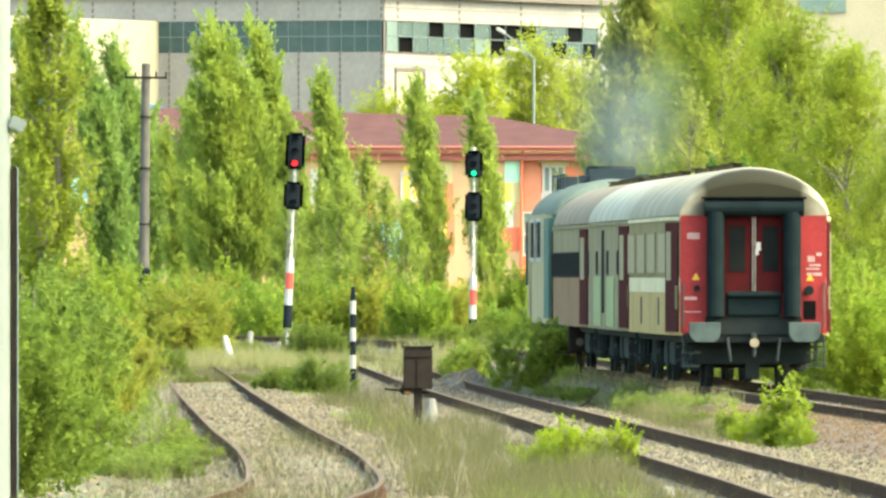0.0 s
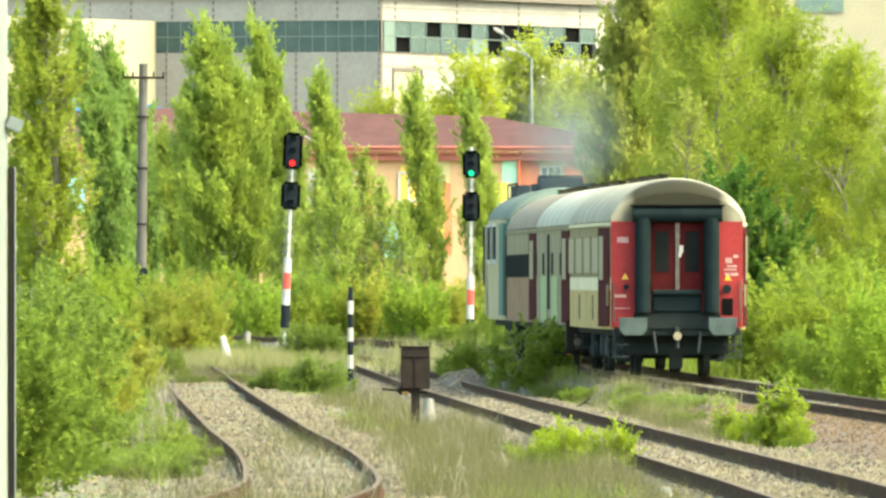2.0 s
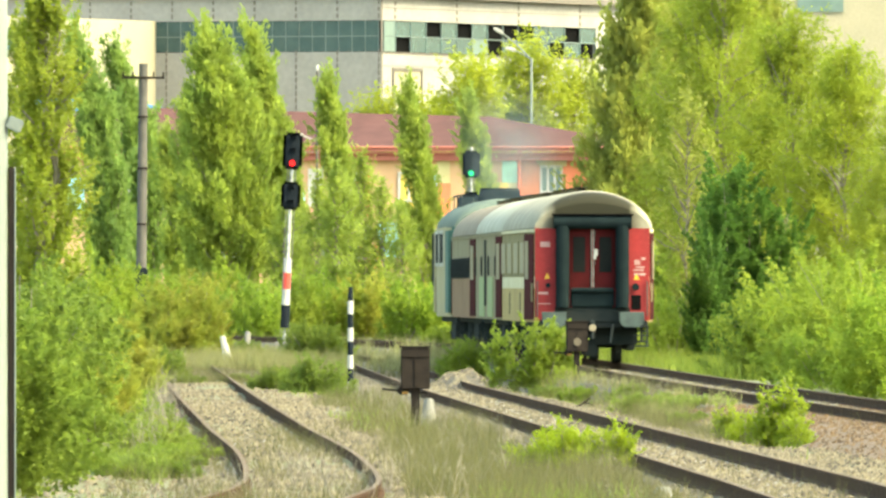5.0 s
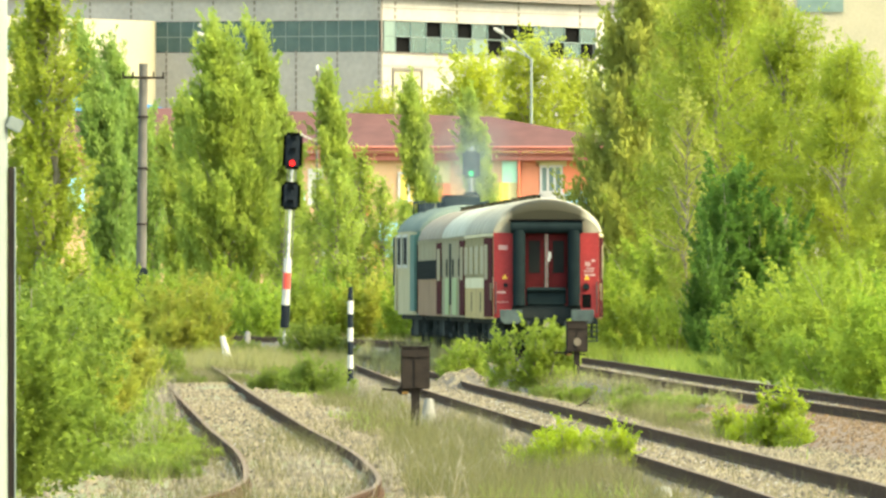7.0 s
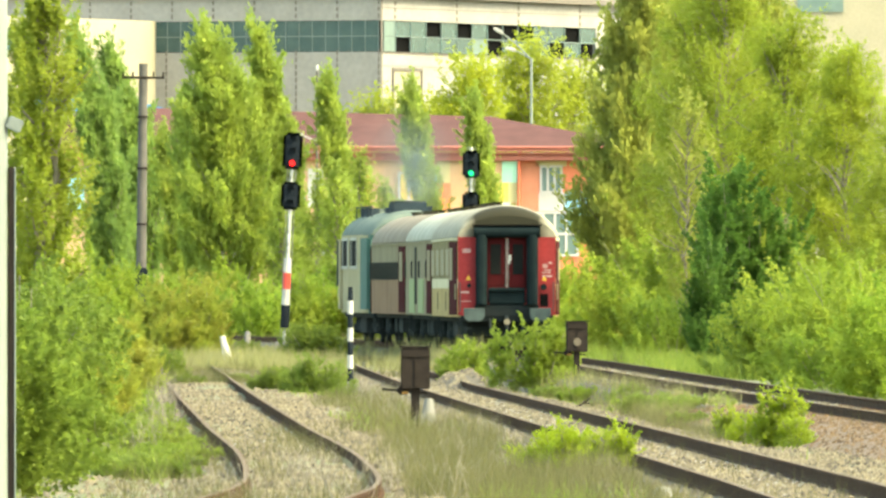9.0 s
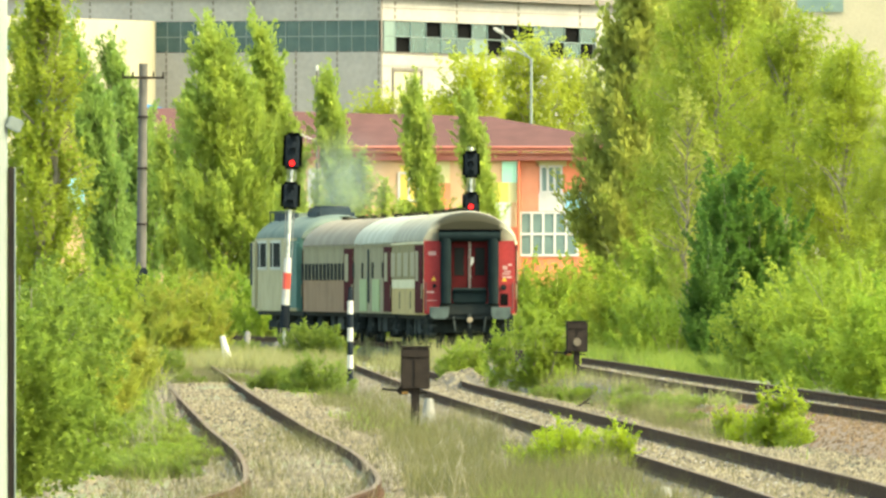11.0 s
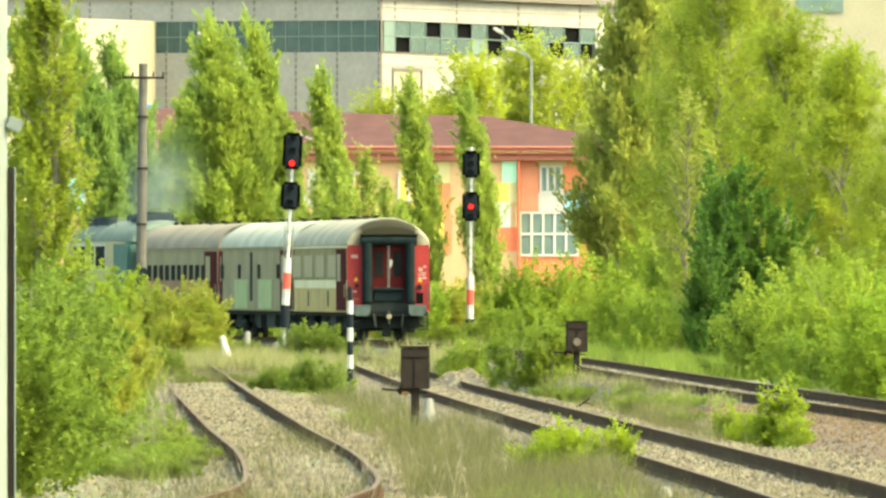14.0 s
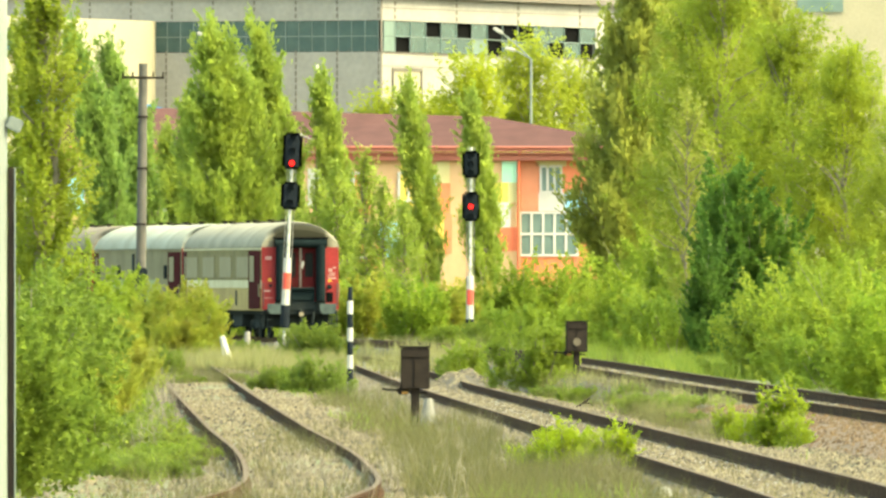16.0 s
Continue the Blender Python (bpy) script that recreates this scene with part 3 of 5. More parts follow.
def gangway_end(parent, y, out, face, full=True):
    """An end wall with rubber gangway, doors, buffers, coupling and markings; out is -1 at the rear."""
    def bx(x0, x1, a, b, z0, z1):
        ya, yb = sorted((y + out * a, y + out * b))
        return (x0, x1, ya, yb, z0, z1)
    wall = part("end_wall", boxes(bx(-1.40, 1.40, 0.0, 0.05, 1.04, 3.29), bevel=0.012), M[face], parent)
    roll = tube(((-0.95, y + out * 0.24, 3.44), (0.95, y + out * 0.24, 3.44), 0.17), seg=16)
    box(roll, *bx(-0.95, 0.95, 0.05, 0.24, 3.30, 3.60), bevel=0.03)
    part("gangway_roll", roll, M["rubber"], parent, "black rubber gangway roll")
    for s in (-1, 1):
        bm = tube(((s * 0.73, y + out * 0.26, 1.36), (s * 0.73, y + out * 0.26, 3.36), 0.165), seg=14)
        box(bm, *bx(s * 0.73 - 0.165, s * 0.73 + 0.165, 0.05, 0.26, 1.36, 3.36), bevel=0.02)
        part("gangway_bellow", bm, M["rubber"], parent, "black rubber gangway cushion")
    plate = boxes(bx(-0.53, 0.53, 0.05, 0.16, 1.36, 1.82), bevel=0.04)
    cyl(plate, (-0.5, y + out * 0.2, 1.78), (0.5, y + out * 0.2, 1.78), 0.06, seg=10)
    part("bridge_plate", plate, M["rubber"], parent, "folded-up dark bridge plate")
    # lip coloured near-black to draw the shaded gap between roll and dome
    part("gangway_lip", boxes(bx(-1.0, 1.0, 0.04, 0.40, 3.60, 3.645), bevel=0.012), M["unlit_dark"], parent, "lip over the gangway, black for the shaded recess above it")
    if full:
        for s in (-1, 1):
            d = part("gangway_door", boxes(bx(min(s * 0.03, s * 0.56), max(s * 0.03, s * 0.56), 0.05, 0.09, 1.80, 3.30), bevel=0.01), M["gang_red"], parent, "dull red gangway door leaf with recess shade in its colour")
            part("window_frame", boxes(bx(min(s * 0.14, s * 0.50), max(s * 0.14, s * 0.50), 0.09, 0.10, 2.18, 3.12), bevel=0.004), M["door_red"], d)
            part("pane", boxes(bx(min(s * 0.17, s * 0.47), max(s * 0.17, s * 0.47), 0.09, 0.106, 2.22, 3.08)), M["dark_glass"], d)
        bar = boxes(bx(-0.028, -0.008, 0.09, 0.12, 1.85, 3.26), bx(0.02, 0.04, 0.09, 0.12, 1.85, 3.26))
        part("door_bar", bar, M["steel"], parent, "pale metal door edge strip")
        part("door_tag", boxes(bx(0.05, 0.13, 0.13, 0.14, 2.62, 2.78), bx(0.03, 0.09, 0.13, 0.14, 2.53, 2.64)), M["white"], parent, "white notice on the door")
        for x, z in ((-1.10, 2.06), (1.08, 2.04)):
            tri = prism([(x - 0.075, z), (x + 0.075, z), (x, z + 0.14)], min(y + out * 0.05, y + out * 0.058), max(y + out * 0.05, y + out * 0.058))
            part("warning_sign", tri, M["yellow"], parent, "yellow triangular warning sign")
        marks = [(-1.27, -1.03, 2.84, 2.96), (-1.32, -1.08, 1.68, 1.74), (1.03, 1.17, 2.40, 2.52), (1.20, 1.30, 2.58, 2.52), (1.00, 1.26, 2.25, 2.29), (1.02, 1.13, 2.14, 2.2), (1.14, 1.30, 2.14, 2.2), (1.06, 1.28, 2.32, 2.36), (-1.34, -1.0, 1.44, 1.46)]
        for a, b, c, d in marks:
            part("marking", boxes(bx(a, b, 0.05, 0.056, c, d)), M["faded"], parent, "faded white lettering bar")
        # raised plate whose black colour stands for the shade inside the recess
        part("recess_box", boxes(bx(0.95, 1.19, 0.04, 0.07, 1.30, 1.66), bevel=0.01), M["unlit_dark"], parent, "cable socket recess, its shade painted as a black plate")
        part("socket", tube(((1.06, y + out * 0.05, 1.86), (1.06, y + out * 0.12, 1.86), 0.09), seg=12), M["rubber"], parent, "black tail lamp")
        part("socket", tube(((-1.08, y + out * 0.05, 1.9), (-1.08, y + out * 0.12, 1.9), 0.06), seg=12), M["rubber"], parent, "black tail lamp")
        for s in (-1, 1):
            part("handrail", tube(((s * 1.34, y + out * 0.1, 1.15), (s * 1.34, y + out * 0.1, 2.0), 0.016), ((s * 1.34, y, 1.16), (s * 1.34, y + out * 0.1, 1.16), 0.016), ((s * 1.34, y, 1.99), (s * 1.34, y + out * 0.1, 1.99), 0.016), seg=6), M["buffer"], parent)
    beam = boxes(bx(-1.33, 1.33, -0.15, 0.06, 0.86, 1.04), bx(-0.92, 0.92, 0.0, 0.1, 1.0, 1.36), bevel=0.02)
    part("buffer_beam", beam, M["beam"], parent)
    part("brake_gear", boxes(bx(-1.12, 1.12, -0.9, -0.5, 0.45, 0.95), bx(-0.14, 0.14, -0.9, -0.5, 0.16, 0.46), bevel=0.02), M["beam"], parent)
    for s in (-1, 1):
        b = tube(((s * 0.95, y, 1.06), (s * 0.95, y + out * 0.5, 1.06), 0.11), seg=12)
        ya, yb = sorted((y + out * 0.50, y + out * 0.57))
        head = [(s * 0.95 + u * 0.30, 1.06 + v * 0.19) for u, v in ((-1, 1), (1, 1), (1, -0.1), (0.88, -0.6), (0.6, -1), (-0.6, -1), (-0.88, -0.6), (-1, -0.1))]
        plate = prism(head, ya, yb)
        bmesh.ops.bevel(plate, geom=list(plate.edges), offset=0.012, segments=1, affect="EDGES")
        part("buffer_head", plate, M["buffer"], parent, "grey-green rounded buffer head")
        part("buffer", b, M["buffer"], parent, "grey-green rectangular buffer")
    hook = tube(((0, y, 1.0), (0, y + out * 0.35, 1.0), 0.06), ((0, y + out * 0.36, 1.0), (0, y + out * 0.36, 0.6), 0.035), seg=8)
    for s in (-1, 1):
        part("air_hose", tube(((s * 0.5, y + out * 0.1, 0.95), (s * 0.44, y + out * 0.2, 0.5), 0.03), seg=8), M["under"], parent)
    part("coupling", hook, M["under"], parent)
    if full:
        part("coupling_cap", tube(((0.0, y + out * 0.36, 0.86), (0.0, y + out * 0.44, 0.86), 0.09), seg=14), M["coupling"], parent, "pale round coupling end")
        for s in (-1, 1):
            st = boxes(bx(s * 1.2 - 0.18, s * 1.2 + 0.18, -0.1, 0.22, 0.40, 0.43), bx(s * 1.2 - 0.18, s * 1.2 + 0.18, -0.1, 0.16, 0.66, 0.69), bx(s * 1.34 - 0.02, s * 1.34 + 0.02, 0.0, 0.03, 0.4, 1.0))
            part("shunter_step", st, M["under"], parent)
    return wall


def coach(label, lower, stripe, upper, roof, kind):
    c = thing("railway_coach", Matrix.Identity(4), label, "railway coach", "coaches of the train")
    L = 24.1
    part("lower_side", band(1.0, 1.82, 0.02, L - 0.02), M[lower], c)
    part("waist_band", band(1.82, 2.10, 0.02, L - 0.02, 1.572), M[stripe], c)
    part("upper_side", band(2.10, 3.20, 0.02, L - 0.02), M[upper], c)
    part("gutter", band(3.20, 3.27, 0.1, L - 0.1, 1.60), M["cream" if kind == "rear" else upper], c)
    part("roof", roof_shell(L), M[roof], c)
    for k in (5.2, 9.4, 17.0):
        bm = boxes((-0.4, 0.05, k, k + 0.7, 4.16, 4.265), bevel=0.03)
        part("roof_vent", bm, M["roof_end"], c)
    for k in (3.4, 7.6, 12.2, 14.4, 19.5, 21.4):
        part("ventilator", tube(((-0.15, k, 4.18), (-0.15, k, 4.29), 0.09), ((-0.15, k, 4.29), (-0.15, k, 4.32), 0.16), seg=8), M["roof_end"], c, "small dark roof ventilator")
    part("underframe", boxes((-1.3, 1.3, 0.1, L - 0.1, 0.86, 1.0), (-1.2, -0.4, 7.5, 10.2, 0.40, 0.86), (0.3, 1.2, 8.5, 11.5, 0.42, 0.86), (-1.15, -0.3, 12.5, 14.0, 0.38, 0.86), (0.4, 1.15, 13.0, 15.5, 0.45, 0.86), (-0.75, 0.75, 0.6, 7.0, 0.5, 0.9), (-0.75, 0.75, L - 7.0, L - 0.6, 0.5, 0.9), bevel=0.03), M["under"], c)
    for y in (4.0, L - 4.0):
        bogie(c, y)
    gangway_end(c, 0.0, -1, "coach_red", full=(kind == "rear"))
    gangway_end(c, L, 1, "coach_red", full=False)
    for s in (-1, 1):
        if kind == "rear":
            for y in np.linspace(4.2, L - 4.2, 4):
                side_window(c, s, y, 3.6, 2.2, 2.95, "olive_top", "glass")
            for y in (6.2, 15.0):
                part("louvre", boxes((1.55, 1.58, y - 0.25, y + 0.25, 1.18, 1.72) if s > 0 else (-1.58, -1.55, y - 0.25, y + 0.25, 1.18, 1.72)), M["under"], c)
        if kind == "mail":
            for k in (0.13, 0.39, 0.66, 0.90):
                side_window(c, s, k * L, 0.8, 2.2, 2.62, "rubber")
            for y in (0.30 * L, 0.63 * L):
                x = s * 1.575
                part("sliding_door", boxes((x - 0.03, x + 0.03, y - 2.2, y + 2.2, 1.06, 2.12), bevel=0.02), M["green"], c, "faded green loading door")
            x = s * 1.59
            part("door_rail", boxes((x - 0.03, x + 0.03, 0.48 * L, 0.50 * L, 1.35, 3.1)), M["under"], c)
        if kind == "seats":
            for y in np.linspace(2.8, L - 2.2, 12):
                side_window(c, s, y, 1.0, 2.14, 2.62, "rubber")
        side_door(c, s, 0.10, 2.45)
        side_door(c, s, L - 0.10, L - 2.45)
    return c


coach_rear = coach("red-ended sleeping coach with khaki sides and cream waist stripe", "olive", "cream", "olive_top", "roof_light", "rear")
coach_mail = coach("grey mail coach with faded green loading doors", "grey", "grey", "grey", "roof_pale", "mail")
coach_front = coach("brown-grey passenger coach with a row of windows", "brown", "brown", "grey", "roof_brown", "seats")


def locomotive():
    c = thing("diesel_locomotive", Matrix.Identity(4), "pale grey and teal diesel locomotive with smoking exhaust", "locomotive")
    L = 16.6
    part("lower_body", band(1.0, 2.35, 0.3, L - 0.3), M["loco_grey"], c)
    part("upper_body", band(2.35, 3.60, 0.3, L - 0.3), M["loco_grey"], c)
    for y0, y1 in ((0.0, 3.8), (L - 1.4, L)):
        rear = y0 < 1
        part("cab", boxes((-1.585, 1.585, y0, y1, 1.0, 3.61), bevel=0.12), M["teal" if rear else "loco_grey"], c, "teal locomotive cab" if rear else "")
    part("roof", roof_shell(L, 3.58, 0.9), M["loco_roof"], c)
    for s in (-1, 1):
        for y, w in ((7.6, 3.5), (12.5, 3.0)):
            x = s * 1.57
            f = part("window_frame", boxes((x - 0.03, x + 0.03, y - w / 2 - 0.18, y + w / 2 + 0.18, 2.46, 3.52), bevel=0.02), M["loco_frame"], c, "pale window frame")
            part("pane", boxes((x - 0.04, x + 0.04, y - w / 2, y + w / 2, 2.57, 3.42)), M["dark_glass"], f)
            part("mullion", boxes((x - 0.045, x + 0.045, y + w * 0.18, y + w * 0.18 + 0.3, 2.57, 3.42)), M["loco_frame"], f)
        part("corner_post", boxes((s * 1.60 - 0.03, s * 1.60 + 0.03, L - 0.45, L - 0.1, 1.9, 3.45), bevel=0.01), M["navy"], c, "dark grab rail at the cab corner")
    fan_ob = part("fan_housing", boxes((-0.7, 0.7, 2.0, 5.2, 4.2, 4.66), bevel=0.15), M["navy"], c, "dark blue roof fan housing")
    for y in (2.85, 4.35):
        part("fan_grille", tube(((0, y, 4.66), (0, y, 4.73), 0.55), seg=20), M["under"], fan_ob)
    part("exhaust", boxes((-0.35, 0.35, 7.4, 8.4, 4.3, 4.66), bevel=0.05), M["under"], c, "sooty exhaust stack")
    part("roof_hatch", boxes((-0.8, 0.8, 9.4, 12.6, 4.25, 4.5), bevel=0.06), M["loco_roof"], c)
    for x in (-0.75, 0.75):
        part("roof_walk", boxes((x - 0.15, x + 0.15, 9.2, 15.0, 4.2, 4.52)), M["navy"], c)
    for x in (-1.0, 1.0):
        rail = tube(((x, 6.6, 4.55), (x, 15.6, 4.55), 0.025), seg=6)
        for y in (6.7, 9.0, 12.0, 15.5):
            cyl(rail, (x, y, 4.05), (x, y, 4.55), 0.02, seg=6)
        part("roof_rail", rail, M["navy"], c, "thin dark roof handrail")
    part("underframe", boxes((-1.35, 1.35, 0.1, L - 0.1, 0.84, 1.0), (-1.2, 1.2, 6.6, 10.0, 0.35, 0.84), bevel=0.03), M["under"], c)
    for y in (3.6, L - 3.6):
        bogie(c, y, r=0.5, wb=3.2)
    gangway_end(c, 0.0, -1, "teal", full=False)
    return c


loco = locomotive()

def smoke_mat():
    m = bpy.data.materials.new("thin_smoke")
    m.use_nodes = True
    n, l = m.node_tree.nodes, m.node_tree.links
    tr, ms = n.new("ShaderNodeBsdfTransparent"), n.new("ShaderNodeMixShader")
    n["Principled BSDF"].inputs["Base Color"].default_value = (0.14, 0.18, 0.2, 1)
    n["Principled BSDF"].inputs["Roughness"].default_value = 1.0
    n["Principled BSDF"].inputs["Specular IOR Level"].default_value = 0.0
    uv, gr, nz = n.new("ShaderNodeUVMap"), n.new("ShaderNodeTexGradient"), n.new("ShaderNodeTexNoise")
    gr.gradient_type = "SPHERICAL"
    nz.inputs["Scale"].default_value = 1.3
    tc = n.new("ShaderNodeTexCoord")
    l.new(uv.outputs[0], gr.inputs[0])
    l.new(tc.outputs["Object"], nz.inputs["Vector"])
    mul, thin = n.new("ShaderNodeMath"), n.new("ShaderNodeMath")
    mul.operation = thin.operation = "MULTIPLY"
    l.new(gr.outputs["Fac"], mul.inputs[0])
    l.new(nz.outputs[0], mul.inputs[1])
    l.new(mul.outputs[0], thin.inputs[0])
    thin.inputs[1].default_value = 0.42
    l.new(thin.outputs[0], ms.inputs[0])
    l.new(tr.outputs[0], ms.inputs[1])
    l.new(n["Principled BSDF"].outputs[0], ms.inputs[2])
    l.new(ms.outputs[0], n["Material Output"].inputs[0])
    return m


def exhaust_smoke():
    """Thin smoke over the locomotive: puffs of a few faint soft-edged wisps."""
    t = thing("exhaust_smoke", Matrix.Identity(4), "thin blue-grey diesel smoke above the locomotive", "smoke")
    material = smoke_mat()
    r = np.random.default_rng(3)
    for k in range(6):
        size = 0.55 + 0.17 * k
        bm = bmesh.new()
        uv = bm.loops.layers.uv.new("UVMap")
        for q in range(1):
            p = r.normal(size=3) * size * np.array([0.3, 0.5, 0.2])
            turn = Vector((r.normal() * 0.4, -1, r.normal() * 0.4)).to_track_quat("Z", "Y").to_matrix().to_4x4()
            rad = size * r.uniform(1.1, 1.5)
            ring = [bm.verts.new((Matrix.Translation(p) @ turn) @ Vector((rad * math.cos(a), rad * math.sin(a), 0.06 * rad * math.sin(3 * a)))) for a in np.linspace(0, 2 * math.pi, 17)[:16]]
            mid = bm.verts.new(p)
            for i in range(16):
                face = bm.faces.new((mid, ring[i], ring[(i + 1) % 16]))
                for lp, (c, e) in zip(face.loops, ((0, 0), (math.cos(i * math.pi / 8), math.sin(i * math.pi / 8)), (math.cos((i + 1) * math.pi / 8), math.sin((i + 1) * math.pi / 8)))):
                    lp[uv].uv = (c, e)
        ob = part("puff", bm, material, t)
        ob["kind"] = "stuff"
        PUFFS.append((ob, (0.10 * k + r.uniform(-0.15, 0.15), 7.9 - 1.6 * k, 4.75 + 0.26 * k), r.uniform(0, 6)))
    return t


PUFFS = []
smoke = exhaust_smoke()

# ---------------------------------------------------------------- signals and lineside posts


def lens(parent, x, y, z, material, lit):
    n = "lamp" if lit else "lens"
    part(n, tube(((x, y - 0.03, z), (x, y + 0.02, z), 0.09), seg=16), M[material], parent)
    hood = bmesh.new()
    for k in range(7):
        a0, a1 = math.pi * k / 7, math.pi * (k + 1) / 7
        v = [hood.verts.new((x + 0.125 * math.cos(a), yy, z + 0.125 * math.sin(a))) for a, yy in ((a0, y), (a1, y), (a1, y - 0.2), (a0, y - 0.2))]
        hood.faces.new(v)
    bmesh.ops.solidify(hood, geom=list(hood.faces), thickness=0.012)
    part("hood", hood, M["black"], parent)


def signal(m, heads, bands, top, label, lit):
    s = thing("railway_signal", m, label, "railway signal", "light signals")
    part("mast", tube(((0, 0, -0.5), (0, 0, top), 0.06), seg=14), M["mast"], s, "peeling pale grey signal mast")
    part("foundation", boxes((-0.3, 0.3, -0.3, 0.3, -0.6, 0.05), bevel=0.03), M["concrete"], s)
    for z0, z1, c in bands:
        part("band", tube(((0, 0, z0), (0, 0, z1), 0.12 if c != "black" else 0.15), seg=14), M[c], s)
    lad = bmesh.new()
    for x in (-0.13, 0.13):
        cyl(lad, (x, 0.35, 0), (x, 0.25, top), 0.014, seg=5)
    for k in range(int(top / 0.33)):
        cyl(lad, (-0.13, 0.33, 0.3 + k * 0.33), (0.13, 0.33, 0.3 + k * 0.33), 0.01, seg=5)
    part("ladder", lad, M["steel"], s)
    for z0, z1, n in heads:
        bm = boxes((-0.31, 0.31, -0.16, 0.02, z0, z1), bevel=0.09)
        h = part("signal_head", bm, M["black"], s, "black backplate with hooded lamps")
        part("bracket", boxes((-0.06, 0.06, 0.02, 0.12, z0 + 0.2, z1 - 0.2)), M["steel"], s)
        for k in range(n):
            z = z0 + (z1 - z0) * (k + 0.5) / n
            key = [c for zz, c in lit if abs(zz - z) < 0.12]
            lens(h, 0, -0.17, z, key[0] if key else "black", bool(key))
    return s


sig_left = signal(pose(-5.12, 534, 0, 0, 2.6, 0), [(5.6, 6.78, 3), (4.3, 5.2, 2)], [(2.27, 2.74, "white"), (1.74, 2.27, "red"), (1.23, 1.74, "white"), (0.5, 1.23, "black")], 6.7,
                  "tall light signal showing red on a striped mast", [(5.8, "lamp_red")])
sig_right = signal(pose(0.95, 588, 0, 0, 0.4, 0), [(5.66, 6.62, 3), (4.12, 5.16, 3)], [(1.7, 2.2, "white"), (1.16, 1.7, "red"), (0.66, 1.16, "white"), (0.0, 0.66, "black")], 6.75,
                   "light signal changing from green to red on a striped mast", [(5.82, "lamp_green"), (4.64, "lamp_red")])
SHUTTERS = []
for z in (5.82, 4.64):
    sh = part("lamp_shutter", tube(((0, 0, 0), (0, -0.012, 0), 0.105), seg=16), M["black"], sig_right, "black shutter in front of the lamp")
    SHUTTERS.append((sh, z))


def striped_post():
    p = thing("striped_post", pose(-2.0, 358, -0.45), "black and white striped marker post in the grass", "marker post")
    for k in range(8):
        z1 = 2.31 - k * 0.293
        part("stripe", tube(((0, 0, z1 - 0.293), (0, 0, z1), 0.062, 0.062 if k else 0.045), seg=12), M["black" if k % 2 == 0 else "white"], p)
    return p


striped_post()


def indicator(m):
    """A rusted point indicator: a sheet box on a post, with a cross-bar and stone foot."""
    i = thing("point_indicator", m, "rusted sheet-metal point indicator on a short post", "point indicator", "point indicators")
    part("post", boxes((-0.07, 0.07, -0.05, 0.05, -0.3, 0.75), bevel=0.012), M["rust"], i)
    head = part("box", boxes((-0.24, 0.24, -0.16, 0.16, 0.62, 1.30), bevel=0.02), M["rust"], i, "rusted lantern box")
    part("lid", boxes((-0.26, 0.26, -0.18, 0.18, 1.30, 1.33), bevel=0.008), M["rust"], head)
    part("ridge", boxes((-0.012, 0.012, -0.18, -0.155, 0.66, 1.16), bevel=0.004), M["rust"], head)
    part("strip", boxes((-0.23, 0.23, -0.185, -0.155, 1.15, 1.19), bevel=0.006), M["rust"], head)
    lever = part("lever", tube(((-0.55, 0, 0.62), (0.2, 0, 0.56), 0.018), seg=8), M["rust"], i)
    part("lever_weight", boxes((-0.30, -0.10, -0.06, 0.06, 0.53, 0.66), bevel=0.03), M["rust"], lever)
    part("paint_mark", boxes((-0.22, -0.12, -0.066, -0.055, 0.54, 0.58)), M["ochre"], lever, "worn ochre paint mark")
    return i


indicator(pose(-0.46, 274, -0.42))
ind2 = indicator(pose(3.03, 377, -0.24, 0, 0, 4))
part("lamp_glass", tube(((0, -0.15, 0.85), (0, -0.19, 0.85), 0.09), seg=12), M["dim"], ind2, "dusty pale lamp glass")


def marker(m, w, h, label):
    bm = bmesh.new()
    bmesh.ops.create_cone(bm, cap_ends=True, segments=10, radius1=w / 2, radius2=w * 0.3, depth=h, matrix=Matrix.Translation((0, 0, h / 2)))
    for v in bm.verts:
        v.co += Vector((noise.noise(v.co * 5), noise.noise(v.co * 5 + Vector((3, 0, 0))), 0)) * w * 0.12
    bmesh.ops.bevel(bm, geom=list(bm.edges), offset=w * 0.06, segments=2, affect="EDGES")
    ob = part("marker_stone", bm, M["whitewash"])
    ob.matrix_world = m
    return tagged(ob, label, "marker stone", "white marker stones")


marker(pose(-0.25, 279, -0.45), 0.27, 0.46, "whitewashed fouling-point stone in dry grass")
marker(pose(2.30, 174, -0.40), 0.30, 0.22, "whitewashed stone beside the middle track")
marker(pose(-6.12, 476, -0.45, 0, -14, 0), 0.26, 0.9, "leaning whitewashed marker post in weeds").data.materials[0] = M["white"]
mk = marker(pose(-6.1, 518, -0.45), 0.27, 0.88, "small weathered concrete post")
mk.data.materials[0] = M["concrete"]


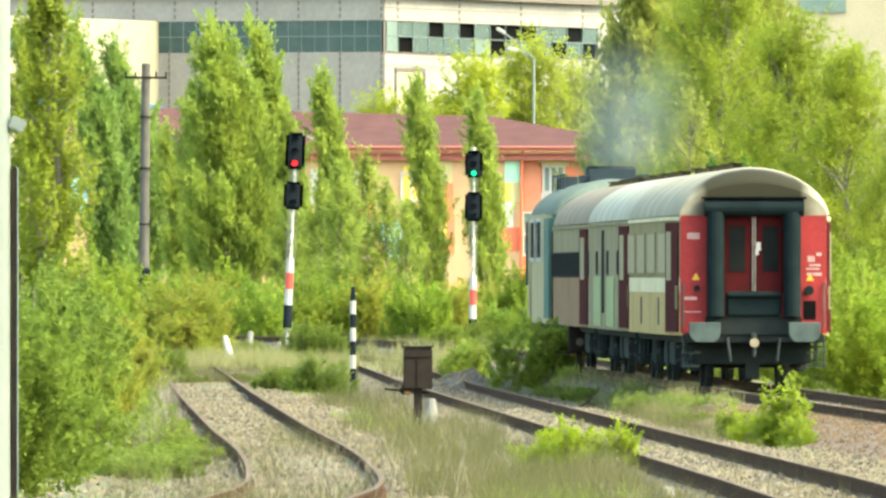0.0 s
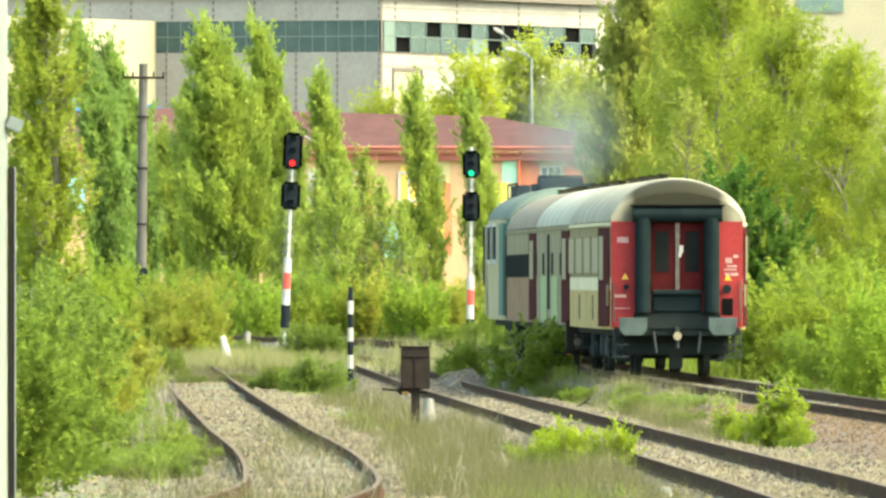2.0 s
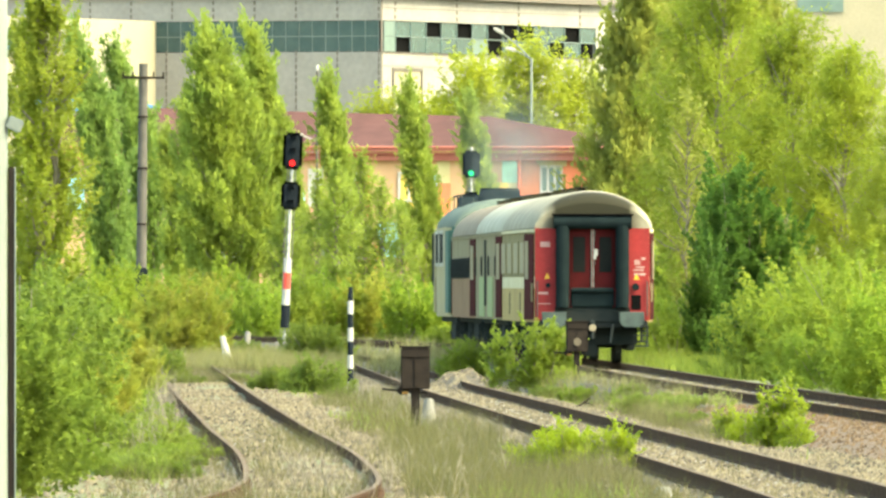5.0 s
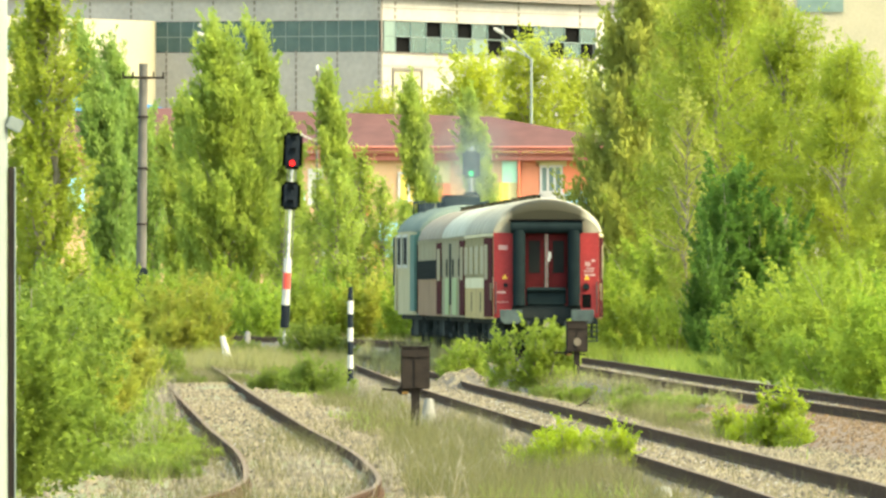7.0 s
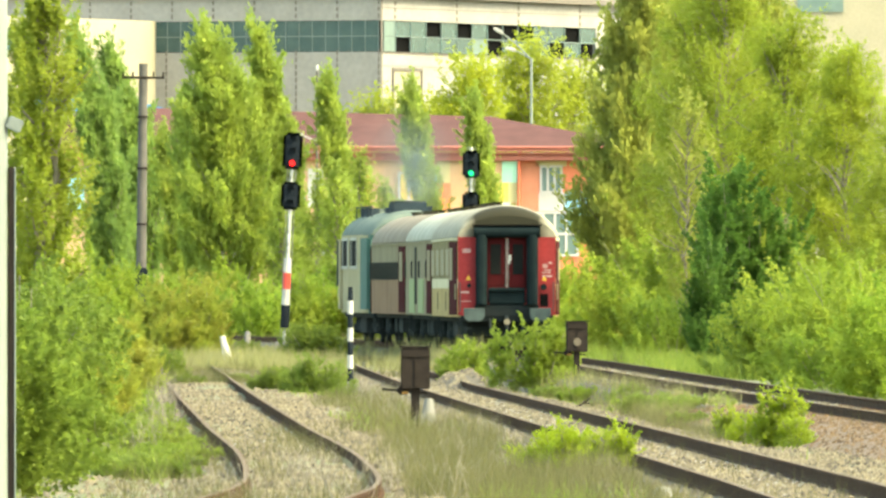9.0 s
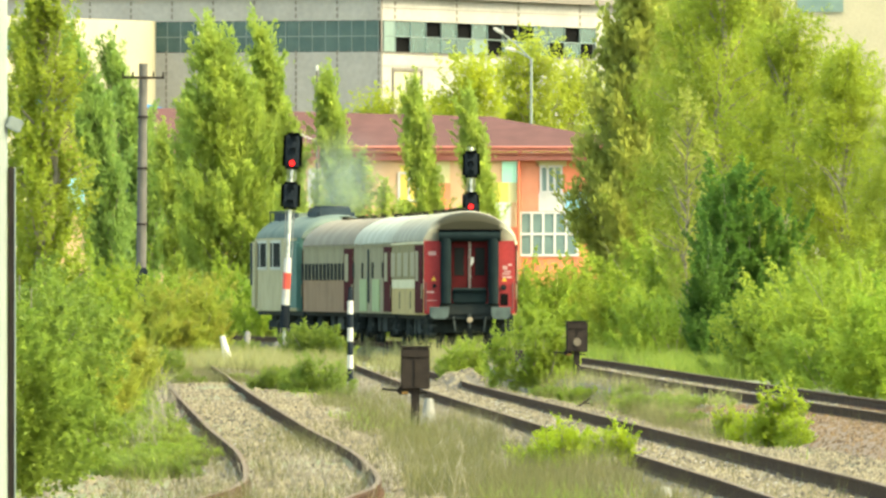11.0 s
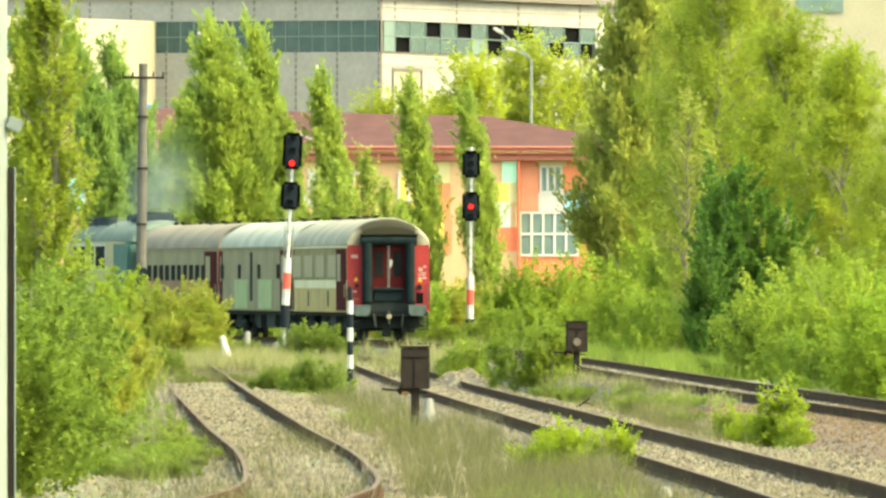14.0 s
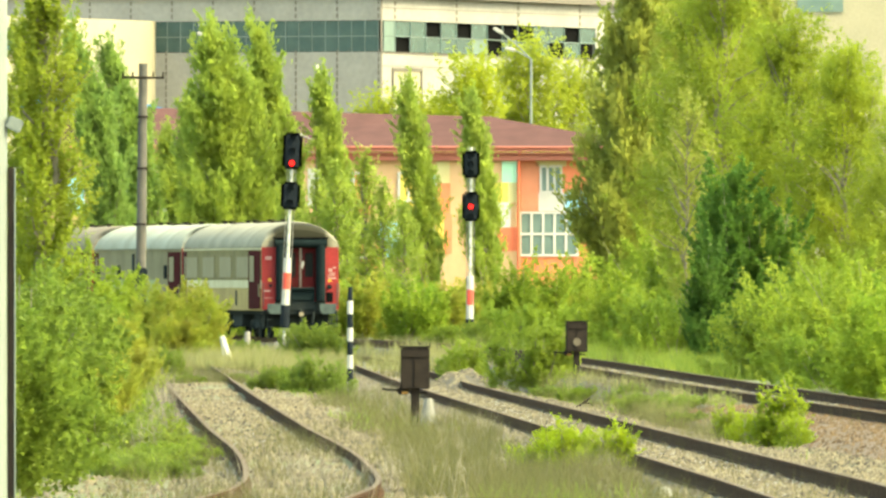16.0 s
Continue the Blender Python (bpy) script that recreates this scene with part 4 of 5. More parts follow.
def fallen_branch():
    b = thing("fallen_branch", pose(2.4, 319, ground_z(2.4, 319) + 0.10), "dark curved dead branch lying on the ballast", "branch")
    pts = [(-0.45, 0.1, 0.06), (-0.28, 0.0, 0.0), (-0.05, 0.0, -0.02), (0.15, 0.05, 0.02), (0.32, 0.1, 0.12), (0.42, 0.1, 0.2)]
    bm = bmesh.new()
    for k, (p0, p1) in enumerate(zip(pts, pts[1:])):
        cyl(bm, p0, p1, 0.03 - 0.003 * k, 0.027 - 0.003 * k, seg=7)
    part("stem", bm, M["rust"], b)
    part("twig", tube((pts[1], (-0.42, 0.0, 0.16), 0.014, 0.008), seg=6), M["rust"], b)
    part("twig", tube((pts[4], (0.5, 0.1, 0.06), 0.012, 0.006), seg=6), M["rust"], b)


fallen_branch()


def telegraph_pole():
    p = thing("telegraph_pole", pose(-10.3, 565, -0.5, 0, 0.6, 0), "weathered concrete telegraph pole with a crossarm", "telegraph pole")
    part("shaft", tube(((0, 0, 0), (0, 0, 9.9), 0.19, 0.145), seg=12), M["poleA"], p)
    arm = part("crossarm", boxes((-0.72, 0.72, -0.16, -0.10, 9.38, 9.46), bevel=0.01), M["rust"], p)
    for x in (-0.68, -0.35, 0.35, 0.68):
        part("insulator", tube(((x, -0.13, 9.46), (x, -0.13, 9.62), 0.03), seg=8), M["rust"], arm)
    for z in (8.05, 6.3, 4.4):
        part("clamp", tube(((0, 0, z), (0, 0, z + 0.07), 0.19), seg=12), M["rust"], p)
    part("cable_box", boxes((-0.22, 0.22, -0.30, -0.12, 2.4, 2.95), bevel=0.05), M["black"], p, "black cable terminal box")
    part("conduit", tube(((0.16, -0.16, 0), (0.16, -0.16, 2.4), 0.03), seg=6), M["black"], p)


telegraph_pole()


def near_mast():
    p = thing("lineside_mast", pose(-4.70, 173, -0.5), "pale painted steel mast with a bracket", "mast")
    part("shaft", tube(((0, 0, 0), (0, 0, 13.0), 0.17, 0.15), seg=20), M["galv"], p)
    br = part("bracket", boxes((0.0, 0.17, -0.06, 0.06, -0.07, 0.07), bevel=0.015), M["galv"], p, "tilted pale bracket plate")
    br.matrix_basis = pose(0.16, -0.05, 4.14, 0, 24, 0)
    part("cable_duct", boxes((0.17, 0.235, -0.04, 0.04, 0.0, 3.66), bevel=0.01), M["rust"], p, "dark rusted cable duct")
    part("edge_strip", boxes((0.236, 0.25, -0.05, 0.0, 0.0, 3.66)), M["galv"], p)


near_mast()

# ---------------------------------------------------------------- buildings


def school():
    D = 1130.0
    b = thing("school_building", pose(0, D, -0.5), "colourful patchwork two-coloured school with maroon hipped roof", "building")
    x0, x1, z1 = -28.0, 5.05, 11.2
    part("wall", boxes((x0, x1, 0, 12, 0, z1)), M["w_peach"], b, "peach rendered wall")
    part("wall", boxes((x1 + 0.004, 14.0, 0.6, 12, 0, z1)), M["w_orange"], b, "orange rendered wall")
    eave = 0.9
    bm = bmesh.new()
    zr, zb = 14.3, 11.75
    lo = [bm.verts.new(v) for v in ((x0 - eave, -eave, zb), (14 + eave, -eave, zb - 0.1), (14 + eave, 13, zb), (x0 - eave, 13, zb))]
    hi = [bm.verts.new(v) for v in ((x0 + 4, 6, zr + 0.2), (3.2, 6, zr - 0.5))]
    bm.faces.new((lo[0], lo[1], hi[1], hi[0]))
    bm.faces.new((lo[1], lo[2], hi[1]))
    bm.faces.new((lo[2], lo[3], hi[0], hi[1]))
    bm.faces.new((lo[3], lo[0], hi[0]))
    bm.faces.new(lo[::-1])
    roof = part("roof", bm, M["roof_red"], b, "maroon hipped roof")
    part("fascia", boxes((x0 - eave, 14 + eave, -eave - 0.05, -eave + 0.05, 11.35, 11.72), (x0 - eave, 14 + eave, -eave + 0.05, 0.6, 11.2, 11.3)), M["fascia"], roof, "red fascia and soffit")
    part("gutter", tube(((x0 - eave, -eave - 0.1, 11.66), (14 + eave, -eave - 0.1, 11.62), 0.09), seg=8), M["fascia"], roof)
    part("soffit_beam", boxes((x0, 14, -0.5, 0.0, 10.75, 11.2)), M["fascia"], b, "red eaves beam")
    part("downpipe", tube(((5.15, -0.25, 0), (5.15, -0.25, 11.0), 0.11), ((5.15, -0.25, 11.0), (5.35, -0.9, 11.6), 0.11), seg=8), M["w_red"], b, "dark red downpipe")

    def patch(c, a, e, zlo, zhi, y=0.0):
        part("render_panel", boxes((a, e, y - 0.06, y + 0.02, zlo, zhi)), M[c], b)
    for c, a, e, zlo, zhi in (("w_yellow", -0.95, 0.05, 4.4, 7.1), ("w_orange", 0.05, 0.6, 4.4, 7.1), ("w_orange", -0.45, 0.5, 7.1, 9.2), ("w_cream", -0.45, 0.45, 9.2, 10.7), ("w_blue", -1.75, -0.45, 7.9, 9.8), ("w_yellow", -2.9, -1.8, 7.4, 10.4),
                              ("w_mint", 4.0, 5.03, 9.25, 10.7), ("w_yellow", 3.4, 4.42, 7.9, 9.25), ("w_cream", 4.42, 5.03, 7.9, 9.25), ("w_white", 3.5, 4.6, 6.2, 7.9), ("w_red", 3.7, 5.03, 4.6, 6.2), ("w_blue", 2.6, 3.4, 4.8, 5.5), ("w_white", 2.7, 3.3, 5.5, 5.9),
                              ("w_orange", -6.2, -5.0, 7.0, 9.8), ("w_mint", -8.3, -6.9, 4.8, 7.4), ("w_white", -9.2, -8.3, 7.6, 10.2), ("w_blue", -10.5, -9.4, 6, 8.6), ("w_orange", -12.5, -10.8, 6, 10.4),
                              ("w_mint", -17, -15.4, 4, 8), ("w_white", -20.3, -18.4, 7.2, 9.3), ("w_blue", -25.6, -24.4, 7.2, 9.6), ("w_yellow", -14.8, -13.3, 3, 6.5), ("w_white", -8.2, -7.4, 3, 4.8), ("w_orange", -5.8, -4.2, 3.4, 5.0), ("w_blue", -4.4, -3.0, 4.2, 6.6)):
        patch(c, a, e, zlo, zhi)
    for c, a, e, zlo, zhi in (("w_coral", 5.3, 6.5, 7.3, 10.6), ("w_white", 6.5, 8.3, 7.3, 8.55), ("w_blue", 8.3, 10.2, 6.4, 8.6), ("w_cream", 6.3, 8.4, 10.35, 10.75), ("w_red", 5.2, 6.4, 3.0, 4.3), ("w_yellow", 10.3, 12.2, 5.5, 8.0)):
        patch(c, a, e, zlo, zhi, 0.6)

    def win(a, e, zlo, zhi, y, nx, nz=1):
        w = part("window", boxes((a, e, y - 0.05, y + 0.05, zlo, zhi)), M["fac_pale"], b)
        fr = bmesh.new()
        for i in range(nx + 1):
            x = a + (e - a) * i / nx
            box(fr, x - 0.08, x + 0.08, y - 0.12, y + 0.02, zlo, zhi)
        for k in range(nz + 1):
            z = zlo + (zhi - zlo) * k / nz
            box(fr, a - 0.08, e + 0.08, y - 0.13, y + 0.02, z - 0.08, z + 0.08)
        part("window_frame", fr, M["w_white"], w, "white window frame")
    win(6.65, 8.05, 8.6, 10.35, 0.6, 3)
    win(5.25, 9.15, 4.3, 7.2, 0.6, 5, 2)
    for a in (-3.0, -7.4, -11.9, -16.6, -22.0):
        win(a, a + 2.0, 8.0, 9.9, 0, 3)
        win(a, a + 2.4, 4.2, 6.5, 0, 3, 2)


school()


def factory():
    D = 1954.0
    SIDE, END = -24.0, 68.0
    f = thing("factory_building", pose(0, D, -0.5), "long derelict concrete-panel factory with broken window bands", "building")
    corner = (-7.35, 0.0)
    inner = (-34.0, 11.9)

    def along(x, at, turn):
        # distance along a turned face to the point that lines up with x on the front plane
        c, s = math.cos(radians(turn)), math.sin(radians(turn))
        return (x * (1 + at[1] / D) - at[0]) / (c - x * s / D)

    def face(name, at, turn, bm, m, label="", under=None):
        o = part(name, bm, M[m], under or f, label)
        if under is None:
            o.matrix_basis = pose(at[0], at[1], 0, 0, 0, turn)
        return o

    Z0, Z1, TOP = 29.6, 33.3, 36.1

    def band(at, turn, edges, m, holes=(), pale=()):
        u0, u1 = edges[0], edges[-1]
        # near-black slab paints the unlit rooms behind the broken panes
        face("unlit_dark", at, turn, boxes((u0, u1, 0.45, 0.6, Z0, Z1)), "unlit_dark")
        mid = (Z0 + Z1) / 2
        for i, (a, b) in enumerate(zip(edges, edges[1:])):
            for row, (lo, hi) in enumerate(((Z0 + 0.06, mid - 0.05), (mid + 0.05, Z1 - 0.06))):
                if (i, row) not in holes:
                    face("pane", at, turn, boxes((a + 0.04, b - 0.04, 0.12, 0.17, lo, hi)), "fac_pale" if (i, row) in pale else m)
        bars = bmesh.new()
        for a in edges:
            box(bars, a - 0.05, a + 0.05, 0.04, 0.2, Z0, Z1)
        box(bars, u0, u1, 0.04, 0.2, mid - 0.06, mid + 0.06)
        face("window_bar", at, turn, bars, "fac_bar")

    # long side, running back to the left
    face("wall", corner, SIDE, boxes((-75, -0.12, 0, 1.0, 0, Z0)), "fac_wall")
    face("wall", corner, SIDE, boxes((-75, -0.12, 0, 1.0, Z1, TOP)), "fac_wall")
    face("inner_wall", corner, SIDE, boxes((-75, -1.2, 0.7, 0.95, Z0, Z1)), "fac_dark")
    band(corner, SIDE, [-29.4 + k * 1.71 for k in range(18)], "fac_glass")
    # end wall, running back to the right
    length = along(41.0, corner, END)
    face("wall", corner, END, boxes((0, length, 0, 1.0, 0, Z0)), "fac_wall")
    face("wall", corner, END, boxes((0, length, 0, 1.0, Z1, TOP)), "fac_wall")
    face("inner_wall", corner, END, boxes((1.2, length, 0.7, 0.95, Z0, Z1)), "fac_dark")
    stops = [along(x, corner, END) for x in [-6.9, -5.55] + [-3.75 + 1.81 * k for k in range(13)]]
    band(corner, END, stops, "fac_glass", holes=((1, 0), (3, 1), (5, 1), (7, 0), (7, 1), (8, 1), (9, 1), (11, 0), (12, 1), (13, 0)), pale=((0, 0), (0, 1), (6, 0)))
    face("wall", corner, END, boxes((stops[-1], length, 0.05, 1.0, Z0, Z1)), "fac_wall")
    face("sill", corner, END, boxes((0, stops[-1], -0.12, 0.1, Z0 - 0.14, Z0)), "fac_dark")
    face("eave", corner, END, boxes((-0.5, length, -0.9, 1.0, TOP, TOP + 0.7)), "fac_dark", "dark roof edge")
    face("eave", corner, SIDE, boxes((-75, 0.5, -0.5, 1.0, TOP, TOP + 0.7)), "fac_dark", "dark roof edge")
    # roof over both wings
    a, b = radians(SIDE), radians(END)
    p0 = Vector((corner[0], corner[1] + 0.5, 0))
    p1 = p0 + Vector((-math.cos(a), -math.sin(a), 0)) * 75
    p2 = p0 + Vector((math.cos(b), math.sin(b), 0)) * length
    ring = (p0, p2, p1 + p2 - p0, p1)
    bm = bmesh.new()
    low = [bm.verts.new((v.x, v.y, TOP + 0.05)) for v in ring]
    high = [bm.verts.new((v.x, v.y, TOP + 0.45)) for v in ring]
    bm.faces.new(low[::-1])
    bm.faces.new(high)
    for i in range(4):
        bm.faces.new((low[i], low[(i + 1) % 4], high[(i + 1) % 4], high[i]))
    part("roof", bm, M["fac_dark"], f, "flat dark roof")
    # stair tower in the inner corner and end block
    tower = face("stair_tower", inner, END, boxes((-52, 0, 0, 30, 0, 33.36)), "fac_cream", "cream rendered stair tower")
    w0, w1 = along(-51.6, inner, END), along(-50.2, inner, END)
    face("window", inner, END, boxes((w0, w1, -0.06, 0.1, 29.4, 32.0)), "fac_glass", under=tower)
    part("wall", boxes((40, 75, -3, 27, 0, 50)), M["fac_cream"], f, "pale rendered end block")
    part("window", boxes((41.6, 47.0, -3.2, -2.8, 34.2, 37.5)), M["fac_pale"], f)
    # open joints between the panels
    side, end = bmesh.new(), bmesh.new()
    for k in range(9):
        u = -0.25 - 5.36 * k
        for zz in np.arange(33.6, 36.0, 0.8):
            box(side, u - 0.12, u + 0.12, -0.05, 0.02, zz, zz + 0.5)
    for u in (-0.25, -5.6, -10.95, -27.8):
        for zz in np.arange(18, 29.4, 0.8):
            box(side, u - 0.1, u + 0.1, -0.05, 0.02, zz, zz + 0.6)
    for k in range(5):
        u = along(-5.65 + 7.25 * k, corner, END)
        for zz in np.arange(33.5, 36.0, 0.8):
            box(end, u - 0.3, u + 0.3, -0.05, 0.02, zz, zz + 0.5)
        if k in (3, 4):
            box(end, u - 0.25, u + 0.25, -0.05, 0.02, 16, 29.4)
    box(end, 0, length, -0.04, 0.02, 34.75, 34.83)
    box(end, 0, length, -0.04, 0.02, 27.9, 27.98)
    box(end, 0.02, 0.5, -0.05, 0.02, 22, 36)
    tagged(face("panel_joint", corner, SIDE, side, "fac_dark", "dark open panel joints"), kind="stuff")
    tagged(face("panel_joint", corner, END, end, "fac_dark", "dark open panel joints"), kind="stuff")
    # loading door
    d0, d1 = along(-5.9, corner, END), along(-2.7, corner, END)
    door = face("loading_door", corner, END, boxes((d0, d1, -0.05, 0.05, 18, 27.4)), "fac_cream", "pale loading door")
    face("door_frame", corner, END, boxes((d0 - 0.4, d1 + 0.4, -0.2, 0.02, 27.4, 27.75), (d0 - 0.4, d0, -0.2, 0.02, 18, 27.4), (d1, d1 + 0.4, -0.2, 0.02, 18, 27.4)), "fac_dark", under=door)
    return f


factory()


def blue_shed():
    s = thing("blue_roofed_shed", pose(0, 1330, -0.5), "low shed with a blue sheet-metal roof", "building")
    part("wall", boxes((-33, -22, 0, 8, 0, 16.2)), M["fac_wall"], s)
    bm = prism([(-34, 16.2), (-21.4, 16.2), (-27, 17.5), (-34, 17.5)], -0.6, 9)
    part("roof", bm, M["blue_roof"], s, "blue sheet-metal roof")


blue_shed()


def street_lamp(m, h, reach):
    s = thing("street_lamp", m, "slim street lamp with a pale lamp head on a curved arm", "street lamp", "street lamps")
    part("pole", tube(((0, 0, 0), (0, 0, h - 1.5), 0.11, 0.08), seg=8), M["galv"], s)
    a = bmesh.new()
    pts = [(0, h - 1.5), (reach * 0.3, h - 0.7), (reach * 0.7, h - 0.15), (reach, h)]
    for (xa, za), (xb, zb) in zip(pts, pts[1:]):
        cyl(a, (xa, 0, za), (xb, 0, zb), 0.06, seg=6)
    part("arm", a, M["galv"], s)
    part("lamp_head", boxes((min(reach, reach * 1.5), max(reach, reach * 1.5), -0.2, 0.2, h - 0.1, h + 0.18), bevel=0.07), M["white"], s, "pale lamp head")
    return s


street_lamp(pose(-13.6, 1000, -0.5), 17.9, -0.75)


def twin_lamp(x, d):
    s = thing("street_lamp", pose(x, d, -0.5), "tall street lamp with two pale heads on long sloping arms", "street lamp", "street lamps")
    part("pole", tube(((0, 0, 0), (0, 0, 19.2), 0.13, 0.09), seg=8), M["galv"], s)
    for dx, top in ((-2.1, 21.0), (-1.15, 19.75)):
        part("arm", tube(((0, 0, 19.1), (dx * 0.6, 0, 19.1 + (top - 19.1) * 0.66), 0.06), ((dx * 0.6, 0, 19.1 + (top - 19.1) * 0.66), (dx, 0, top), 0.055), seg=6), M["galv"], s)
        head = part("lamp_head", boxes((-0.85, 0.0, -0.2, 0.2, -0.12, 0.16), bevel=0.08), M["white"], s, "pale lamp head")
        head.matrix_basis = pose(dx, 0, top, 0, 32 if dx < -2 else 14, 0)


twin_lamp(6.58, 1240)
twin_lamp(-15.85, 1262)


def slim_pole():
    p = thing("slim_pole", pose(-7.6, 1000, -0.5), "slim metal pole with a pale tip behind the poplars", "pole")
    part("shaft", tube(((0, 0, 0), (0, 0, 15.2), 0.09, 0.06), seg=8), M["poleA"], p)
    part("tip", tube(((0, 0, 15.2), (0, 0, 15.55), 0.09), seg=8), M["white"], p, "pale pole tip")


slim_pole()


def floodlight_arm():
    """A long bare lamp arm that slopes down from the roof edge of the school."""
    p = thing("wall_lamp", pose(-7.9, 1085, -0.5), "long sloping white lamp arm on a thin pole", "street lamp", "street lamps")
    part("pole", tube(((0.0, 0, 0), (0.0, 0, 11.6), 0.07, 0.05), seg=8), M["galv"], p)
    part("arm", tube(((0.1, 0, 11.5), (-1.3, -0.1, 12.05), 0.045), seg=8), M["white"], p, "white painted arm")
    part("lamp_head", boxes((-2.15, -1.2, -0.22, 0.02, 12.0, 12.2), bevel=0.06), M["white"], p, "flat white lamp head")


floodlight_arm()

# ---------------------------------------------------------------- vegetation


def limb(bm, p0, p1, r0, r1, rng, n=4):
    p0, p1 = np.array(p0, float), np.array(p1, float)
    prev = p0
    for k in range(1, n + 1):
        q = p0 + (p1 - p0) * k / n + (rng.normal(size=3) * (0.012 if n > 5 else 0.04) * np.linalg.norm(p1 - p0) if k < n else 0)
        cyl(bm, tuple(prev), tuple(q), r0 + (r1 - r0) * (k - 1) / n, r0 + (r1 - r0) * k / n, seg=6)
        prev = q


def grow(name, h, w, shape, material, leaf, count, seed, lean=0.0, girth=1.0):
    """Trunk, limbs and leafy shoots as two meshes; shape is 'poplar', 'tree' or 'bush'."""
    r = np.random.default_rng(seed)
    bm = bmesh.new()
    shoots = []          # start, end, spread

    def shoot(p, d, length, spread):
        d = d / np.linalg.norm(d)
        shoots.append((p, p + d * length, spread))

    if shape == "poplar":
        limb(bm, (0, 0, 0), (lean * h, 0, h * 0.96), 0.016 * h * girth, 0.02 * girth, r, 7)
        n = int(110 + 50 * w / 2)
        for k in range(n):
            u = 0.06 + 0.9 * (k + r.uniform(0, 1)) / n
            prof = max(0.14, min(1.0, 0.15 + 1.9 * u) ** 0.8 * (1 - u ** 4.5) ** 0.9)
            a = r.uniform(0, 2 * math.pi)
            out = w / 2 * prof * r.uniform(0.25, 1.05)
            base = np.array([lean * h * u, 0, h * u * 0.9])
            rise = h * 0.10 * r.uniform(0.5, 1.5)
            end = base + np.array([math.cos(a) * out, math.sin(a) * out, rise])
            if k % 4 == 0:
                limb(bm, base, end, 0.03, 0.008, r, 2)
            shoot(base + (end - base) * 0.35, end - base, np.linalg.norm(end - base) * 0.65, 0.03 * w)
            for q in range(3):
                p = base + (end - base) * r.uniform(0.5, 1.0)
                shoot(p, np.array([r.normal() * 0.35 + lean * 3, r.normal() * 0.35, 1.0]), h * 0.085 * r.uniform(0.4, 1.4), 0.02 * w)
    elif shape == "plume":
        for q in range(6):
            limb(bm, (lean * h * (q / 6) ** 2, 0, h * q / 6), (lean * h * ((q + 1) / 6) ** 2, 0, h * (q + 0.95) / 6), 0.013 * h * (1 - q / 6.5), 0.013 * h * (1 - (q + 1) / 6.5), r, 1)
        n = int(18 + 15 * w)
        for k in range(n):
            u = 0.04 + 0.74 * (k + r.uniform(0, 1)) / n
            ut = min(1.0, u + r.uniform(0.16, 0.30))
            prof = max(0.10, min(1.0, 0.4 + 1.6 * ut) * (1 - ut ** 2.8) ** 0.75)
            a = r.uniform(0, 2 * math.pi)
            out = w / 2 * prof * math.sqrt(r.uniform(0.08, 1.0))
            base = np.array([lean * h * u ** 2, 0, h * u])
            end = np.array([lean * h * ut ** 2 + math.cos(a) * out, math.sin(a) * out, h * ut])
            if k % 3 == 0:
                limb(bm, base, end, 0.03, 0.008, r, 2)
            shoot(base + (end - base) * 0.3, end - base, np.linalg.norm(end - base) * 0.75, 0.02 * h * max(1.0, w / 4.5))
            for q in range(7):
                v = r.uniform(0.35, 1.0)
                p = base + (end - base) * v
                shoot(p, (end - base) / np.linalg.norm(end - base) * 0.6 + np.array([lean * 3 + r.normal() * 0.4, r.normal() * 0.4, 0.7]), h * 0.07 * r.uniform(0.5, 1.7), 0.013 * h)
    elif shape == "tree":
        limb(bm, (0, 0, 0), (0, 0, h * 0.85), 0.010 * h, 0.03, r, 6)
        for k in range(85):
            u = 0.10 + 0.86 * (k + r.uniform(0, 1)) / 85
            prof = max(0.18, 1 - (abs(u - 0.42) / 0.62) ** 2.0)
            a = r.uniform(0, 2 * math.pi)
            out = w / 2 * prof * r.uniform(0.3, 1.0)
            base = np.array([0, 0, max(0.2, h * u * 0.86 - 0.4)])
            end = np.array([math.cos(a) * out, math.sin(a) * out, h * u])
            if k % 2 == 0:
                limb(bm, base, end, 0.045, 0.012, r, 3)
            for q in range(15):
                p = base + (end - base) * r.uniform(0.45, 1.08) + r.normal(size=3) * 0.055 * w
                shoot(p, np.array([math.cos(a) * 0.4 + r.normal() * 0.4, math.sin(a) * 0.4 + r.normal() * 0.4, 0.8 + r.normal() * 0.35]), 0.12 * w * r.uniform(0.4, 1.6), 0.024 * w)
    else:
        lobes = [(w * 0.30 * r.normal(), w * 0.30 * r.normal(), h * r.uniform(0.5, 1.0)) for k in range(7)] + [(0, 0, h)]
        for lx, ly, lh in lobes:
            lx, ly = max(-w * 0.4, min(w * 0.4, lx)), max(-w * 0.4, min(w * 0.4, ly))
            limb(bm, (lx * 0.02, ly * 0.02, 0), (lx, ly, lh * 0.8), 0.02, 0.006, r, 3)
            for k in range(44):
                a = r.uniform(0, 2 * math.pi)
                z = lh * r.uniform(0.04, 0.78)
                rad = w * 0.20 * math.sqrt(r.uniform(0, 1)) * (1.15 - 0.5 * z / lh)
                p = np.array([lx + math.cos(a) * rad, ly + math.sin(a) * rad, z])
                shoot(p, np.array([math.cos(a) * 0.5 + r.normal() * 0.3, math.sin(a) * 0.5 + r.normal() * 0.3, 0.9]), (0.08 * h + 0.08 * w) * r.uniform(0.4, 1.8), 0.024 * w)
    size = np.array([np.linalg.norm(b - a) * c for a, b, c in shoots])
    num = np.maximum(3, (count * size / size.sum()).astype(int))
    pts, dirs = [], []
